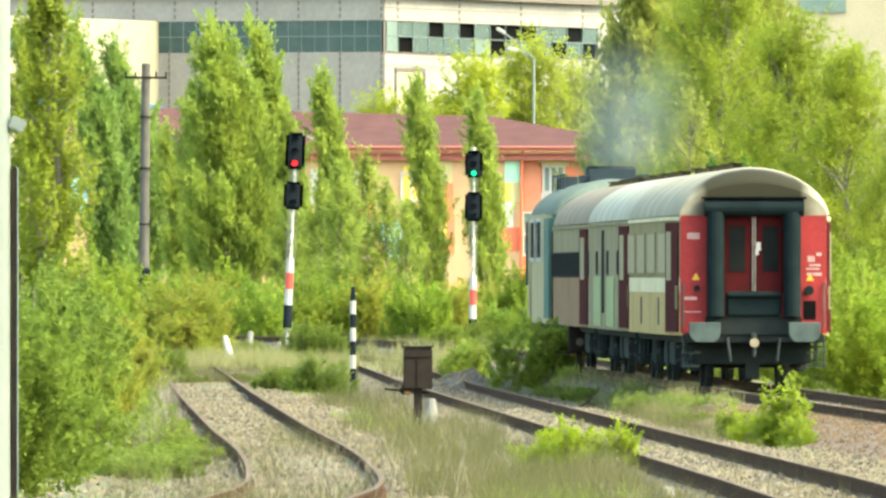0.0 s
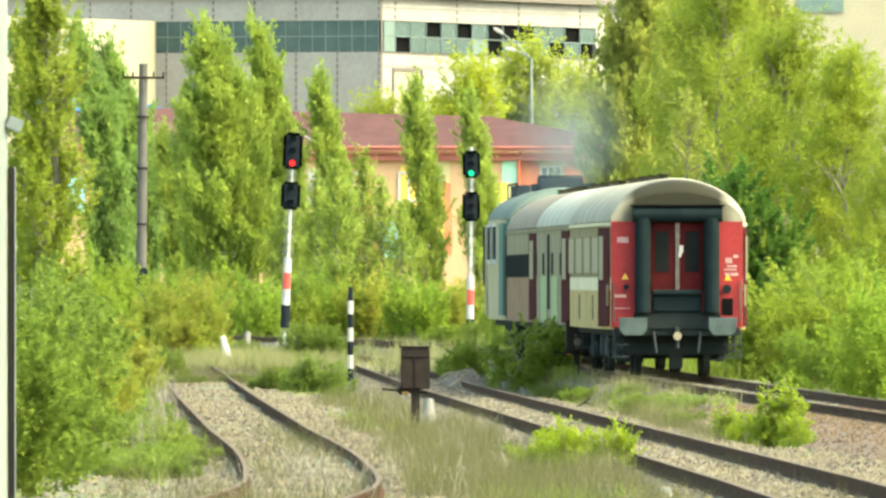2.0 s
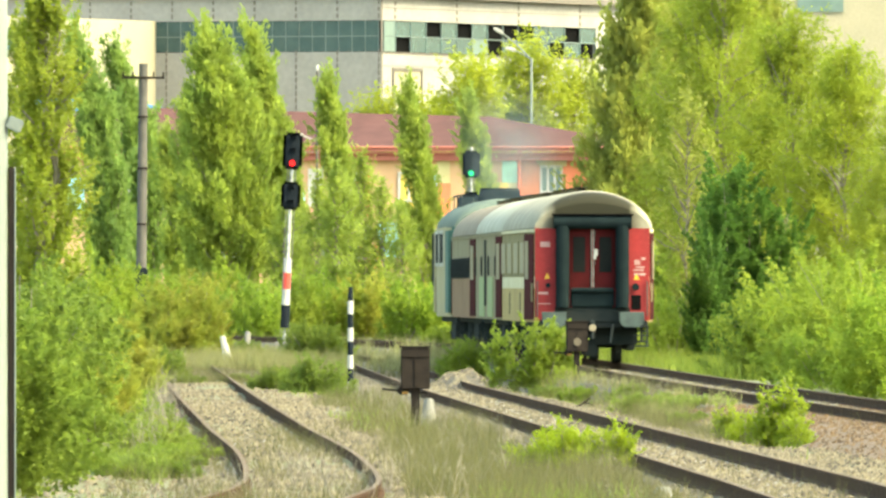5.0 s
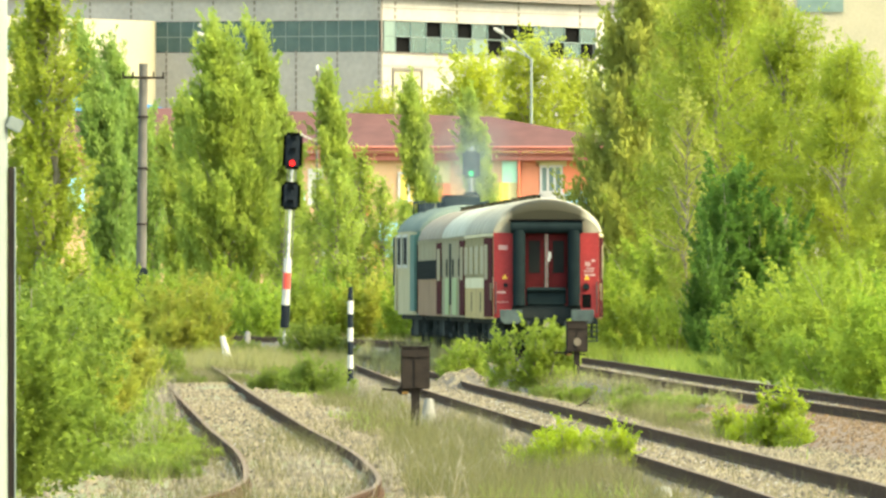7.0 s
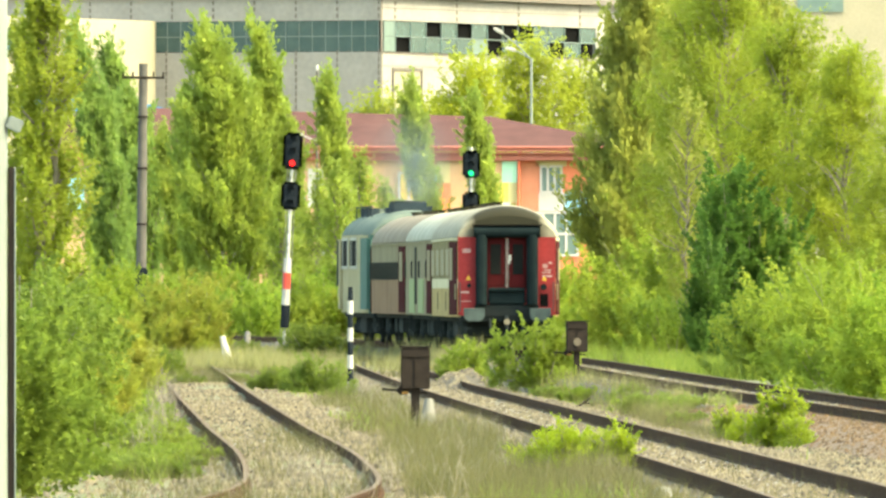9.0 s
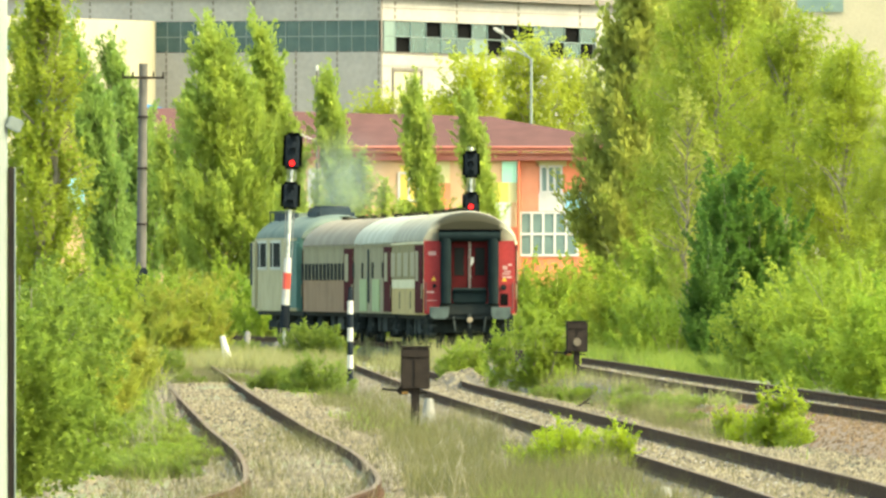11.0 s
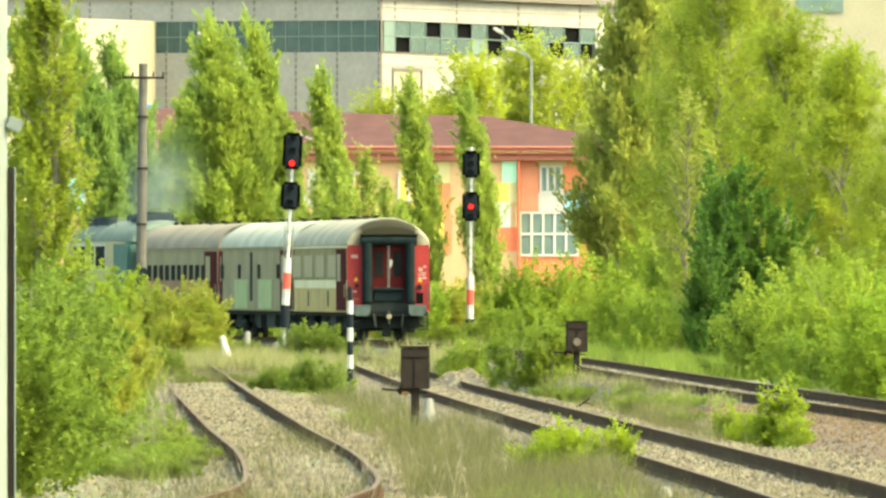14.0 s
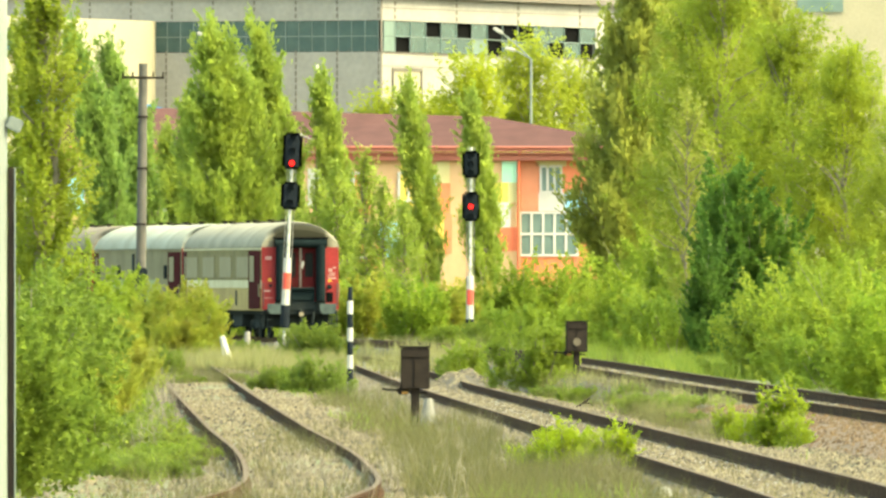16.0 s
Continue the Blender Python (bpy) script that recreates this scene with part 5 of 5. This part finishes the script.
    for (a, b, c), n in zip(shoots, num):
        dirs.append(np.tile((b - a) / np.linalg.norm(b - a), (n, 1)))
        u = r.uniform(0, 1, (n, 1))
        pts.append(a + (b - a) * u + r.normal(size=(n, 3)) * c * (1.15 - 0.75 * u))
    pts = np.concatenate(pts)
    dirs = np.concatenate(dirs)[pts[:, 2] > 0.01]
    pts = pts[pts[:, 2] > 0.01]
    plume = shape == "plume"
    me = leaf_mesh("crown", pts, leaf, r, M[material], aspect=2.6 if plume else 1.7, along=dirs if plume else None)
    tr = bpy.data.meshes.new("trunk")
    bm.to_mesh(tr)
    bm.free()
    tr.materials.append(M["bark"])
    return name, tr, me


def plant(kit, x, d, label, category, group, turn=0.0, z=None, size=1.0):
    name, tr, me = kit
    t = thing(name, pose(x, d, ground_z(x, d) - 0.03 if z is None else z, 0, 0, turn), label, category, group)
    t.scale = (size,) * 3
    for n, m in (("trunk" if name != "bush" else "stem", tr), ("crown", me)):
        o = new(n, m)
        o.parent = t
    return t


def twig_clump(x, d, h, seed):
    r = np.random.default_rng(seed)
    t = thing("twiggy_weed", pose(x, d, ground_z(x, d)), "bare brown twigs of a dead weed in the ballast", "weed", "dead weeds")
    base = np.concatenate([r.normal(size=(26, 2)) * 0.16, np.full((26, 1), 0.0)], 1)
    me = blade_mesh("stem", base, h, 0.012, r, M["bark"], lean=0.32)
    o = new("stem", me)
    o.parent = t
    tagged(o, kind="stuff")
    side = base[r.integers(0, 26, 40)] + np.stack([r.normal(size=40) * 0.12, r.normal(size=40) * 0.12, r.uniform(0.2, 0.7, 40) * h], 1)
    o = new("side_twig", blade_mesh("side_twig", side, h * 0.35, 0.008, r, M["bark"], lean=0.8))
    o.parent = t
    tagged(o, kind="stuff")


for i, (x, d, h) in enumerate(((-1.95, 199, 0.45), (-1.5, 190, 0.5), (-1.75, 208, 0.38), (-1.2, 183, 0.5), (-0.4, 205, 0.5), (-5.1, 300, 0.7), (-5.6, 330, 0.85), (-5.3, 316, 0.8), (-5.9, 340, 0.9), (-4.6, 268, 0.6), (-4.4, 258, 0.5), (0.3, 214, 0.5), (0.7, 196, 0.5), (4.1, 330, 0.5), (-1.7, 340, 0.5), (-1.0, 176, 0.5), (-0.6, 190, 0.45), (0.2, 182, 0.5), (-2.0, 176, 0.4), (-2.3, 184, 0.4), (-2.9, 181, 0.35), (0.1, 240, 0.5), (0.6, 250, 0.5), (-0.2, 262, 0.5), (1.5, 214, 0.5), (1.9, 196, 0.45), (-0.9, 284, 0.5), (-1.3, 318, 0.6), (-1.1, 330, 0.6), (-4.3, 240, 0.5), (-4.0, 222, 0.45), (-5.0, 282, 0.7), (3.4, 352, 0.5), (3.7, 318, 0.45))):
    twig_clump(x, d, h, 50 + i)

# kits of growth that several plants share
K_TREE1 = grow("broadleaf_tree", 13.5, 6.0, "tree", "leafG", 0.07, 52000, 11)
K_TREE2 = grow("broadleaf_tree", 12.0, 5.0, "tree", "leafG", 0.07, 46000, 12)
K_YEL = grow("broadleaf_tree", 16.0, 8.0, "tree", "leafY", 0.14, 27000, 14)
K_POP1 = grow("poplar_tree", 12.9, 5.9, "plume", "leafP", 0.1, 46000, 15, -0.05)
K_POP2 = grow("poplar_tree", 11.0, 2.2, "plume", "leafP", 0.095, 14000, 16, -0.07)
K_POP4 = grow("poplar_tree", 12.7, 3.3, "plume", "leafP", 0.1, 30000, 36, -0.06)
K_POP3 = grow("poplar_tree", 13.0, 2.7, "plume", "leafQ", 0.1, 23000, 17, -0.13)
K_TREE4 = grow("broadleaf_tree", 14.0, 6.2, "plume", "leafO", 0.115, 40000, 37, 0.0)
K_BARE = grow("young_tree", 8.0, 2.4, "poplar", "leafO", 0.07, 5000, 38, girth=0.17)
K_NEAR = grow("young_tree", 7.7, 2.2, "poplar", "leafG", 0.058, 20000, 18)
K_BUSH1 = grow("bush", 2.6, 2.8, "bush", "leafD", 0.06, 18000, 21)
K_BUSH2 = grow("bush", 4.2, 3.6, "bush", "leafA", 0.075, 20000, 22)
K_BUSH3 = grow("bush", 1.5, 2.2, "bush", "leafL", 0.05, 14000, 23)
K_BUSH4 = grow("bush", 2.7, 2.6, "bush", "leafE", 0.06, 20000, 24)
K_WEED = grow("bush", 0.9, 1.4, "bush", "leafL", 0.042, 8000, 25)
K_WEED2 = grow("bush", 1.25, 1.2, "bush", "leafC", 0.042, 7000, 26)
K_MID = grow("bush", 1.95, 1.6, "bush", "leafA", 0.05, 13000, 39)
K_LOWE = grow("bush", 0.42, 1.5, "bush", "leafC", 0.04, 6000, 40)
K_LOW = grow("bush", 0.30, 1.3, "bush", "leafL", 0.04, 6000, 28)
K_SPIKY = grow("bush", 1.15, 0.95, "bush", "leafS", 0.042, 3800, 35)
K_SHOOT = grow("bush", 1.35, 0.6, "bush", "leafS", 0.045, 2400, 41)
K_THIN = grow("young_tree", 6.6, 2.3, "poplar", "leafP", 0.085, 6000, 31)
K_HEDGE1 = grow("bush", 2.8, 3.0, "bush", "leafD", 0.085, 10000, 32)
K_HEDGE2 = grow("bush", 3.9, 3.2, "bush", "leafA", 0.09, 12000, 33)
K_HEDGE3 = grow("bush", 2.7, 2.6, "bush", "leafE", 0.085, 9000, 34)
K_SHADE_BUSH = grow("bush", 6.1, 2.1, "bush", "leafF", 0.08, 25000, 29)
K_BUSH5 = grow("bush", 3.0, 2.2, "bush", "leafC", 0.052, 23000, 27)

prng = random.Random(7)
# trees right of the line
SWAY_SMALL = []
for x, d, k, s in ((7.4, 612, K_TREE4, 1.0), (8.9, 618, K_TREE4, 1.05), (8.5, 545, K_TREE2, 1.05), (8.5, 500, K_TREE1, 0.95), (9.7, 470, K_TREE2, 0.86), (10.6, 440, K_TREE2, 0.74), (11.2, 405, K_TREE1, 0.52), (10.4, 590, K_TREE4, 1.05), (12.8, 520, K_TREE2, 0.82), (13.0, 450, K_TREE1, 0.55)):
    SWAY_SMALL.append(plant(k, x, d, "tall broadleaf tree in fresh spring leaf beside the railway", "tree", "trees beside the line", prng.uniform(0, 360), size=s))
for x, d, k, s in ((6.7, 552, K_BUSH2, 1.0), (7.0, 520, K_BUSH4, 1.1), (9.4, 372, K_BUSH2, 0.85), (8.45, 396, K_BUSH2, 0.8), (8.6, 380, K_BUSH2, 0.8), (6.8, 530, K_BUSH2, 1.1), (4.6, 562, K_BUSH1, 0.75), (2.6, 575, K_BUSH1, 0.7), (6.4, 500, K_BUSH2, 1.0), (7.6, 480, K_BUSH2, 0.95), (6.6, 470, K_BUSH1, 0.9), (10.5, 436, K_BUSH2, 0.75), (10.2, 402, K_BUSH2, 0.72), (9.8, 385, K_BUSH2, 0.72),
                   (9.0, 360, K_BUSH2, 0.85), (10.4, 345, K_BUSH2, 0.7), (9.6, 325, K_BUSH1, 1.1), (8.2, 350, K_BUSH1, 0.6), (9.0, 335, K_BUSH1, 0.55)):
    plant(k, x, d, "dense leafy roadside shrub in fresh green", "bush", "shrubs beside the line", prng.uniform(0, 360), size=s)
# poplars before the school
SWAY = []
for x, d, k, s, lab in ((-8.9, 700, K_POP1, 1.0, "broad swaying poplar in young leaf"), (-10.2, 705, K_POP2, 0.93, "slender poplar in young leaf"), (-6.95, 702, K_POP4, 1.0, "tall poplar in young leaf"), (-4.25, 700, K_POP2, 1.0, "slender poplar bent by the wind"), (-0.6, 700, K_POP2, 0.97, "slender poplar bent by the wind"),
                        (1.85, 700, K_POP2, 0.92, "slender poplar bent by the wind"), (-14.35, 730, K_POP3, 1.03, "dark poplar leaning in the wind"), (-12.75, 735, K_POP3, 0.98, "dark poplar leaning in the wind"), (-6.0, 712, K_POP2, 0.72, "slender poplar in young leaf"), (-5.2, 695, K_THIN, 1.05, "thin young tree with pale spring leaves"), (-3.9, 690, K_THIN, 1.0, "thin young tree with pale spring leaves"), (-2.4, 690, K_THIN, 1.0, "thin young tree with pale spring leaves"), (-4.4, 686, K_THIN, 1.1, "thin young tree with pale spring leaves"), (-3.3, 698, K_THIN, 1.2, "thin young tree with pale spring leaves"), (-11.2, 708, K_POP2, 0.8, "slender poplar in young leaf"), (-1.6, 682, K_THIN, 0.85, "thin young tree with pale spring leaves"), (-6.6, 690, K_THIN, 0.95, "thin young tree with pale spring leaves")):
    SWAY.append(plant(k, x, d, lab, "tree", "poplars before the school", prng.uniform(-20, 20), size=s))
# trees between school and factory
for x, d, s in ((-5.5, 1450, 1.2), (-8.3, 1420, 1.0), (-1, 1470, 1.2), (2.2, 1440, 1.4), (7.5, 1455, 1.5), (11.5, 1480, 1.4), (15.5, 1460, 1.3)):
    plant(K_YEL, x, d, "yellow-green tree in thin spring leaf behind the school", "tree", "trees behind the school", prng.uniform(0, 360), z=-0.5, size=s)
# hedge behind the curve
for i in range(26):
    x = -15 + i * 0.85
    d = 668 + prng.uniform(-14, 18)
    if abs(x - main_x(d)) < 3.2:
        d = 690
    plant(K_HEDGE3 if x > 1.0 else (K_HEDGE1, K_HEDGE2, K_HEDGE3, K_HEDGE1)[(i * 7) % 4], x, d, "scrubby green bush in the hedge behind the curve", "bush", "hedge behind the curve", prng.uniform(0, 360), size=prng.uniform(0.85, 1.15))
for x, d, s in ((3.2, 662, 1.0), (4.5, 655, 0.95), (5.6, 660, 1.0)):
    plant(K_HEDGE2, x, d, "scrubby green bush in the hedge behind the curve", "bush", "hedge behind the curve", d * 3 % 360, size=s)
# left of the siding
plant(K_NEAR, -6.75, 280, "tall young tree with pale spring leaves", "tree", "", 0)
plant(K_NEAR, -7.6, 305, "tall young tree with pale spring leaves", "tree", "", 100, size=0.95)
for x, d, k, s in ((-5.6, 226, K_BUSH5, 0.95), (-6.5, 255, K_BUSH5, 1.05), (-5.15, 196, K_BUSH5, 0.8), (-6.6, 270, K_BUSH5, 1.1), (-7.5, 310, K_BUSH5, 1.05), (-7.5, 486, K_BUSH4, 1.02), (-7.8, 482, K_BUSH4, 0.6), (-8.9, 480, K_BUSH4, 0.36), (-8.5, 425, K_BUSH4, 0.7), (-7.95, 350, K_BUSH5, 0.95), (-8.95, 380, K_BUSH5, 0.95), (-9.9, 450, K_BUSH5, 0.8), (-9.3, 500, K_BUSH4, 0.36),
                   (-11.3, 520, K_BUSH1, 0.8), (-5.2, 178, K_BUSH5, 0.9), (-8.05, 522, K_BUSH4, 0.85), (-6.6, 395, K_BUSH3, 0.65), (-11.9, 560, K_BUSH2, 1.0), (-5.6, 270, K_BUSH4, 0.45), (-5.95, 298, K_BUSH4, 0.5), (-6.3, 328, K_BUSH4, 0.5)):
    plant(k, x, d, "untidy leafy bush beside the siding", "bush", "bushes beside the siding", prng.uniform(0, 360), size=s)
for x, d, k, s in ((-4.0, 230, K_LOW, 0.9), (-3.6, 214, K_LOW, 0.75), (-5.1, 243, K_WEED, 0.65), (-4.5, 246, K_LOW, 0.9), (-5.3, 262, K_WEED, 0.6), (-4.9, 270, K_LOW, 0.9), (-5.9, 285, K_WEED, 0.6), (-5.5, 296, K_LOW, 0.9), (-6.4, 305, K_WEED, 0.6),
                   (-3.4, 200, K_LOW, 0.7), (-7.0, 345, K_WEED, 0.6), (-6.2, 325, K_LOW, 0.9), (-3.35, 222, K_LOW, 0.5), (-6.8, 362, K_LOW, 1.0), (-6.0, 382, K_LOW, 0.7), (-6.5, 398, K_LOW, 0.8), (-5.1, 404, K_LOW, 0.6), (-6.9, 420, K_WEED, 0.5)):
    plant(k, x, d, "low green weeds growing against the siding rail", "weeds", "weeds by the rails", prng.uniform(0, 360), size=s)
for d in range(206, 345, 14):
    plant(K_LOWE, siding_x(d) - 1.85 + 0.25 * math.sin(d), d, "low brownish scrub growing against the siding rail", "weeds", "weeds by the rails", d * 7 % 360, size=0.62 + 0.14 * math.sin(d * 3))
# dark-leaved shrubs added to paint the shaded flank of the hedge
for x, d, turn, s in ((7.4, 440, 230, 1.0), (7.0, 436, 40, 0.72), (7.85, 438, 140, 1.06), (9.2, 452, 20, 0.62), (10.7, 460, 250, 0.6)):
    plant(K_SHADE_BUSH, x, d, "dark green shrub standing in for the hedge's shaded side", "bush", "shrubs beside the line", turn, size=s)
for x, d, turn in ((6.95, 474, 30),):
    plant(K_BARE, x, d, "young tree with bare grey stems", "tree", "", turn)
# between the tracks
for x, d, k, s in ((2.15, 379, K_MID, 1.0), (0.65, 414, K_MID, 0.7), (2.55, 384, K_MID, 0.6), (-4.0, 500, K_BUSH3, 1.05), (-6.0, 506, K_BUSH3, 0.5), (1.0, 574, K_BUSH3, 0.75), (0.2, 570, K_BUSH3, 0.7), (1.7, 568, K_BUSH3, 0.6), (2.3, 386, K_BUSH3, 0.5), (0.45, 424, K_WEED2, 0.85), (2.5, 362, K_LOW, 0.8), (2.95, 348, K_LOW, 0.9), (0.9, 434, K_WEED, 0.8), (2.75, 374, K_SPIKY, 0.6), (4.75, 244, K_SPIKY, 0.5), (4.5, 247, K_SPIKY, 0.55), (4.3, 250, K_SHOOT, 0.62), (5.0, 244, K_SHOOT, 1.0), (5.15, 243, K_SPIKY, 0.5), (1.25, 206, K_SPIKY, 0.6), (1.45, 204, K_SHOOT, 0.7), (2.0, 205, K_SPIKY, 0.62), (2.15, 205, K_SHOOT, 0.66), (1.6, 208, K_SPIKY, 0.6), (0.95, 208, K_SPIKY, 0.4), (-3.9, 368, K_WEED, 0.6), (-2.75, 350, K_WEED2, 0.8), (-2.3, 356, K_WEED2, 0.55), (-3.3, 362, K_BUSH3, 0.36),
                   (-5.0, 530, K_WEED, 0.7), (4.6, 300, K_LOWE, 0.8), (3.9, 310, K_LOWE, 0.9), (3.6, 330, K_WEED, 0.5), (4.3, 282, K_LOW, 0.7)):
    plant(k, x, d, "bright green weed bush between the tracks", "bush", "weeds between the tracks", prng.uniform(0, 360), size=s)


def scatter(n, dmin, dmax, test):
    out = []
    d = dmin + (rng.uniform(0, 1, n) ** 1.3) * (dmax - dmin)
    x = rng.uniform(-1, 1, n) * (d * 0.0267 * 1.25 + 1)
    for a, b in zip(x, d):
        off = [(fx(b), fz(b), d0, d1) for _, fx, fz, d0, d1 in TRACKS]
        near = min(abs(a - o[0]) for o in off)
        if test(a, b, near, off):
            zz = max([ground_z(a, b)] + [z - 0.2 - max(0, abs(a - cx) - 1.75) * 0.75 for cx, z, d0, d1 in off if abs(a - cx) < 2.3])
            out.append((a, b, zz))
    return np.array(out)


def patchy(a, b, s=0.5):
    return noise.noise(Vector((a * s, b * 0.07, 1.7)))


TUFTS = [(1.0, 192, 1.5, 28), (0.0, 236, 0.9, 24), (-0.9, 290, 0.8, 30), (-1.7, 345, 0.8, 40), (3.4, 345, 0.8, 35), (2.6, 366, 0.6, 26), (4.3, 270, 0.8, 25), (-3.6, 420, 1.6, 60), (0.6, 420, 1.2, 50), (1.9, 172, 0.9, 10)]


def tufty(a, b):
    return max(math.exp(-((a - x) / rx) ** 2 - ((b - d) / rd) ** 2) for x, d, rx, rd in TUFTS)


dry = scatter(190000, 165, 620, lambda a, b, near, off: (near > 1.25 and tufty(a, b) * 1.1 + 0.7 * patchy(a, b, 0.9) > 0.5) or (374 < b < 450 and abs(a - siding_x(b)) < 1.9 and patchy(a, b, 1.4) > -0.15))
tagged(new("dry_grass", blade_mesh("dry_grass", dry, 0.27, 0.010, rng, M["dryg"], lean=0.55)), "thin dry grass between the tracks", "grass", kind="stuff")
HIGH = [(-1.6, 340, 0.7, 22), (-0.9, 300, 0.7, 26), (0.1, 250, 0.9, 26), (0.9, 196, 1.5, 26), (3.9, 300, 0.8, 40), (2.5, 368, 0.6, 18), (-5.6, 392, 1.2, 14)]
tall = scatter(120000, 168, 410, lambda a, b, near, off: (near > 1.1 or b > 372) and max(math.exp(-((a - x) / rx) ** 2 - ((b - d) / rd) ** 2) for x, d, rx, rd in HIGH) * (1 + 1.6 * patchy(a, b, 1.7)) > 0.45)
tagged(new("tall_dry_grass", blade_mesh("tall_dry_grass", tall, 0.40, 0.007, rng, M["dryg"], lean=0.45)), "tall thin dry grass tufts between the tracks", "grass", kind="stuff")
pale = scatter(16000, 168, 300, lambda a, b, near, off: near > 1.0 and max(math.exp(-((a - x) / rx) ** 2 - ((b - d) / rd) ** 2) for x, d, rx, rd in HIGH) * (1 + patchy(a + 1, b, 2.1)) > 0.5)
tagged(new("bleached_stalks", blade_mesh("bleached_stalks", pale, 0.46, 0.012, rng, M["dryg"], lean=0.4)), "bleached stalks of last summer standing in the grass", "grass", kind="stuff")
stems = scatter(9000, 168, 330, lambda a, b, near, off: near < 2.2 and abs(near - 0.75) > 0.12 and patchy(a + 3, b, 0.8) > 0.05)
tagged(new("dry_stems", blade_mesh("dry_stems", stems, 0.26, 0.007, rng, M["dryg"])), "thin dry stems standing in the ballast", "grass", kind="stuff")
twigs = scatter(26000, 168, 262, lambda a, b, near, off: abs(a - siding_x(b)) < 2.3 and abs(abs(a - siding_x(b)) - 0.75) > 0.12 and patchy(a + 7, b, 1.1) > 0.02)
tagged(new("brown_stems", blade_mesh("brown_stems", twigs, 0.34, 0.008, rng, M["dryg"], lean=0.5)), "brittle brown dead stems standing in the ballast", "grass", kind="stuff")
grn = scatter(80000, 165, 640, lambda a, b, near, off: near > 1.7 and patchy(a + 9, b) > (0.1 if b > 330 or a < siding_x(b) else 0.3))
tagged(new("green_grass", blade_mesh("green_grass", grn, 0.22, 0.02, rng, M["grass"])), "fresh green grass and weeds between the tracks", "grass", kind="stuff")
far = scatter(26000, 430, 690, lambda a, b, near, off: abs(a - off[0][0]) > 1.6 and patchy(a + 5, b, 0.6) > 0.02)
tagged(new("tall_grass", blade_mesh("tall_grass", far, 0.42, 0.03, rng, M["dryg"])), "tall pale grass beside the curve", "grass", kind="stuff")

straw = scatter(26000, 434, 464, lambda a, b, near, off: -1.9 < a < 1.0 and near > 1.2 and patchy(a + 6, b, 1.2) > -0.2)
tagged(new("straw_tufts", blade_mesh("straw_tufts", straw, 0.72, 0.022, rng, M["rough"], lean=0.35)), "tall straw-coloured grass tufts before the curve", "grass", kind="stuff")

rough = scatter(60000, 440, 548, lambda a, b, near, off: (-11 < a < middle_x(b) - 1.25 and patchy(a, b, 0.8) > -0.12) or (b > 462 and a < main_x(b) - 1.3 and patchy(a, b, 1.0) > -0.05))
tagged(new("rough_grass", blade_mesh("rough_grass", rough, 0.52, 0.026, rng, M["rough"], lean=0.3)), "tall rough spring grass before the curve", "grass", kind="stuff")

olive = scatter(90000, 262, 400, lambda a, b, near, off: middle_x(b) + 2.3 < a < main_x(b) - 1.25 and patchy(a + 2, b, 1.0) > (-0.1 if b > 292 else 0.2))
tagged(new("olive_grass", blade_mesh("olive_grass", olive, 0.34, 0.014, rng, M["rough"], lean=0.4)), "olive grass tufts between the middle and main line", "grass", kind="stuff")
verge = scatter(60000, 395, 560, lambda a, b, near, off: main_x(b) + 1.7 < a < main_x(b) + 5.2 and patchy(a + 4, b, 0.8) > -0.25)
tagged(new("verge_grass", blade_mesh("verge_grass", verge, 0.55, 0.035, rng, M["grass"], lean=0.35)), "fresh bright grass on the verge below the shrubs", "grass", kind="stuff")

# ---------------------------------------------------------------- movement
SPEED, START = 17.7, 317.0


def motions():
    order = ((coach_rear, 0.0, 24.1), (coach_mail, 24.6, 24.1), (coach_front, 49.2, 24.1), (loco, 73.8, 16.6), (smoke, 73.8, 16.6))
    for ob, off, length in order:
        rows = []
        for k in range(33):
            t = k * 0.5
            d = START + SPEED * t + off
            a, b = d + 4.0, d + length - 4.0
            xa, xb = main_x(a), main_x(b)
            s = (xb - xa) / (b - a)
            za, zb = main_z(a), main_z(b)
            rise = (zb - za) / (b - a)
            rows.append((t, pose(xa - 4.0 * s, d, za - 4.0 * rise, math.degrees(math.atan(rise)), 0, -math.degrees(math.atan(s)))))
        walk(ob, rows)
    for w, y, r in WHEELS:
        turn = math.degrees(SPEED / r)
        walk(w, [(k / 30, pose(0, y, r, -((turn * k / 30) % 360))) for k in range(481)])
    for ob, (x, y, z), ph in PUFFS:
        walk(ob, [(k * 0.5, pose(x + 0.2 * math.sin(k * 0.6 + ph), y + 0.4 * math.sin(k * 0.4 + ph), z + 0.2 * math.sin(k * 0.7 + ph * 2), 0, 12 * math.sin(k * 0.5 + ph), 0)) for k in range(33)])
    for i, ob in enumerate(SWAY + SWAY_SMALL):
        amp = 1.0 if ob in SWAY else 0.3
        m, f = ob.matrix_basis.copy(), 2.0 + 0.35 * (i % 5)
        x, y, z = m.translation
        rz = math.degrees(m.to_euler().z)
        walk(ob, [(k * 0.5, pose(x, y, z, 0.3 * amp * math.sin(k * 0.9 + i), amp * (-0.5 + 0.9 * math.sin(k * 0.5 * f + i * 1.7)), rz)) for k in range(33)])
    (green, zg), (red, zr) = SHUTTERS
    walk(green, [(0, pose(0.19, -0.21, zg)), (10.0, pose(0.19, -0.21, zg)), (10.3, pose(0, -0.21, zg)), (16, pose(0, -0.21, zg))])
    walk(red, [(0, pose(0, -0.21, zr)), (10.0, pose(0, -0.21, zr)), (10.3, pose(0.19, -0.21, zr)), (16, pose(0.19, -0.21, zr))])


motions()
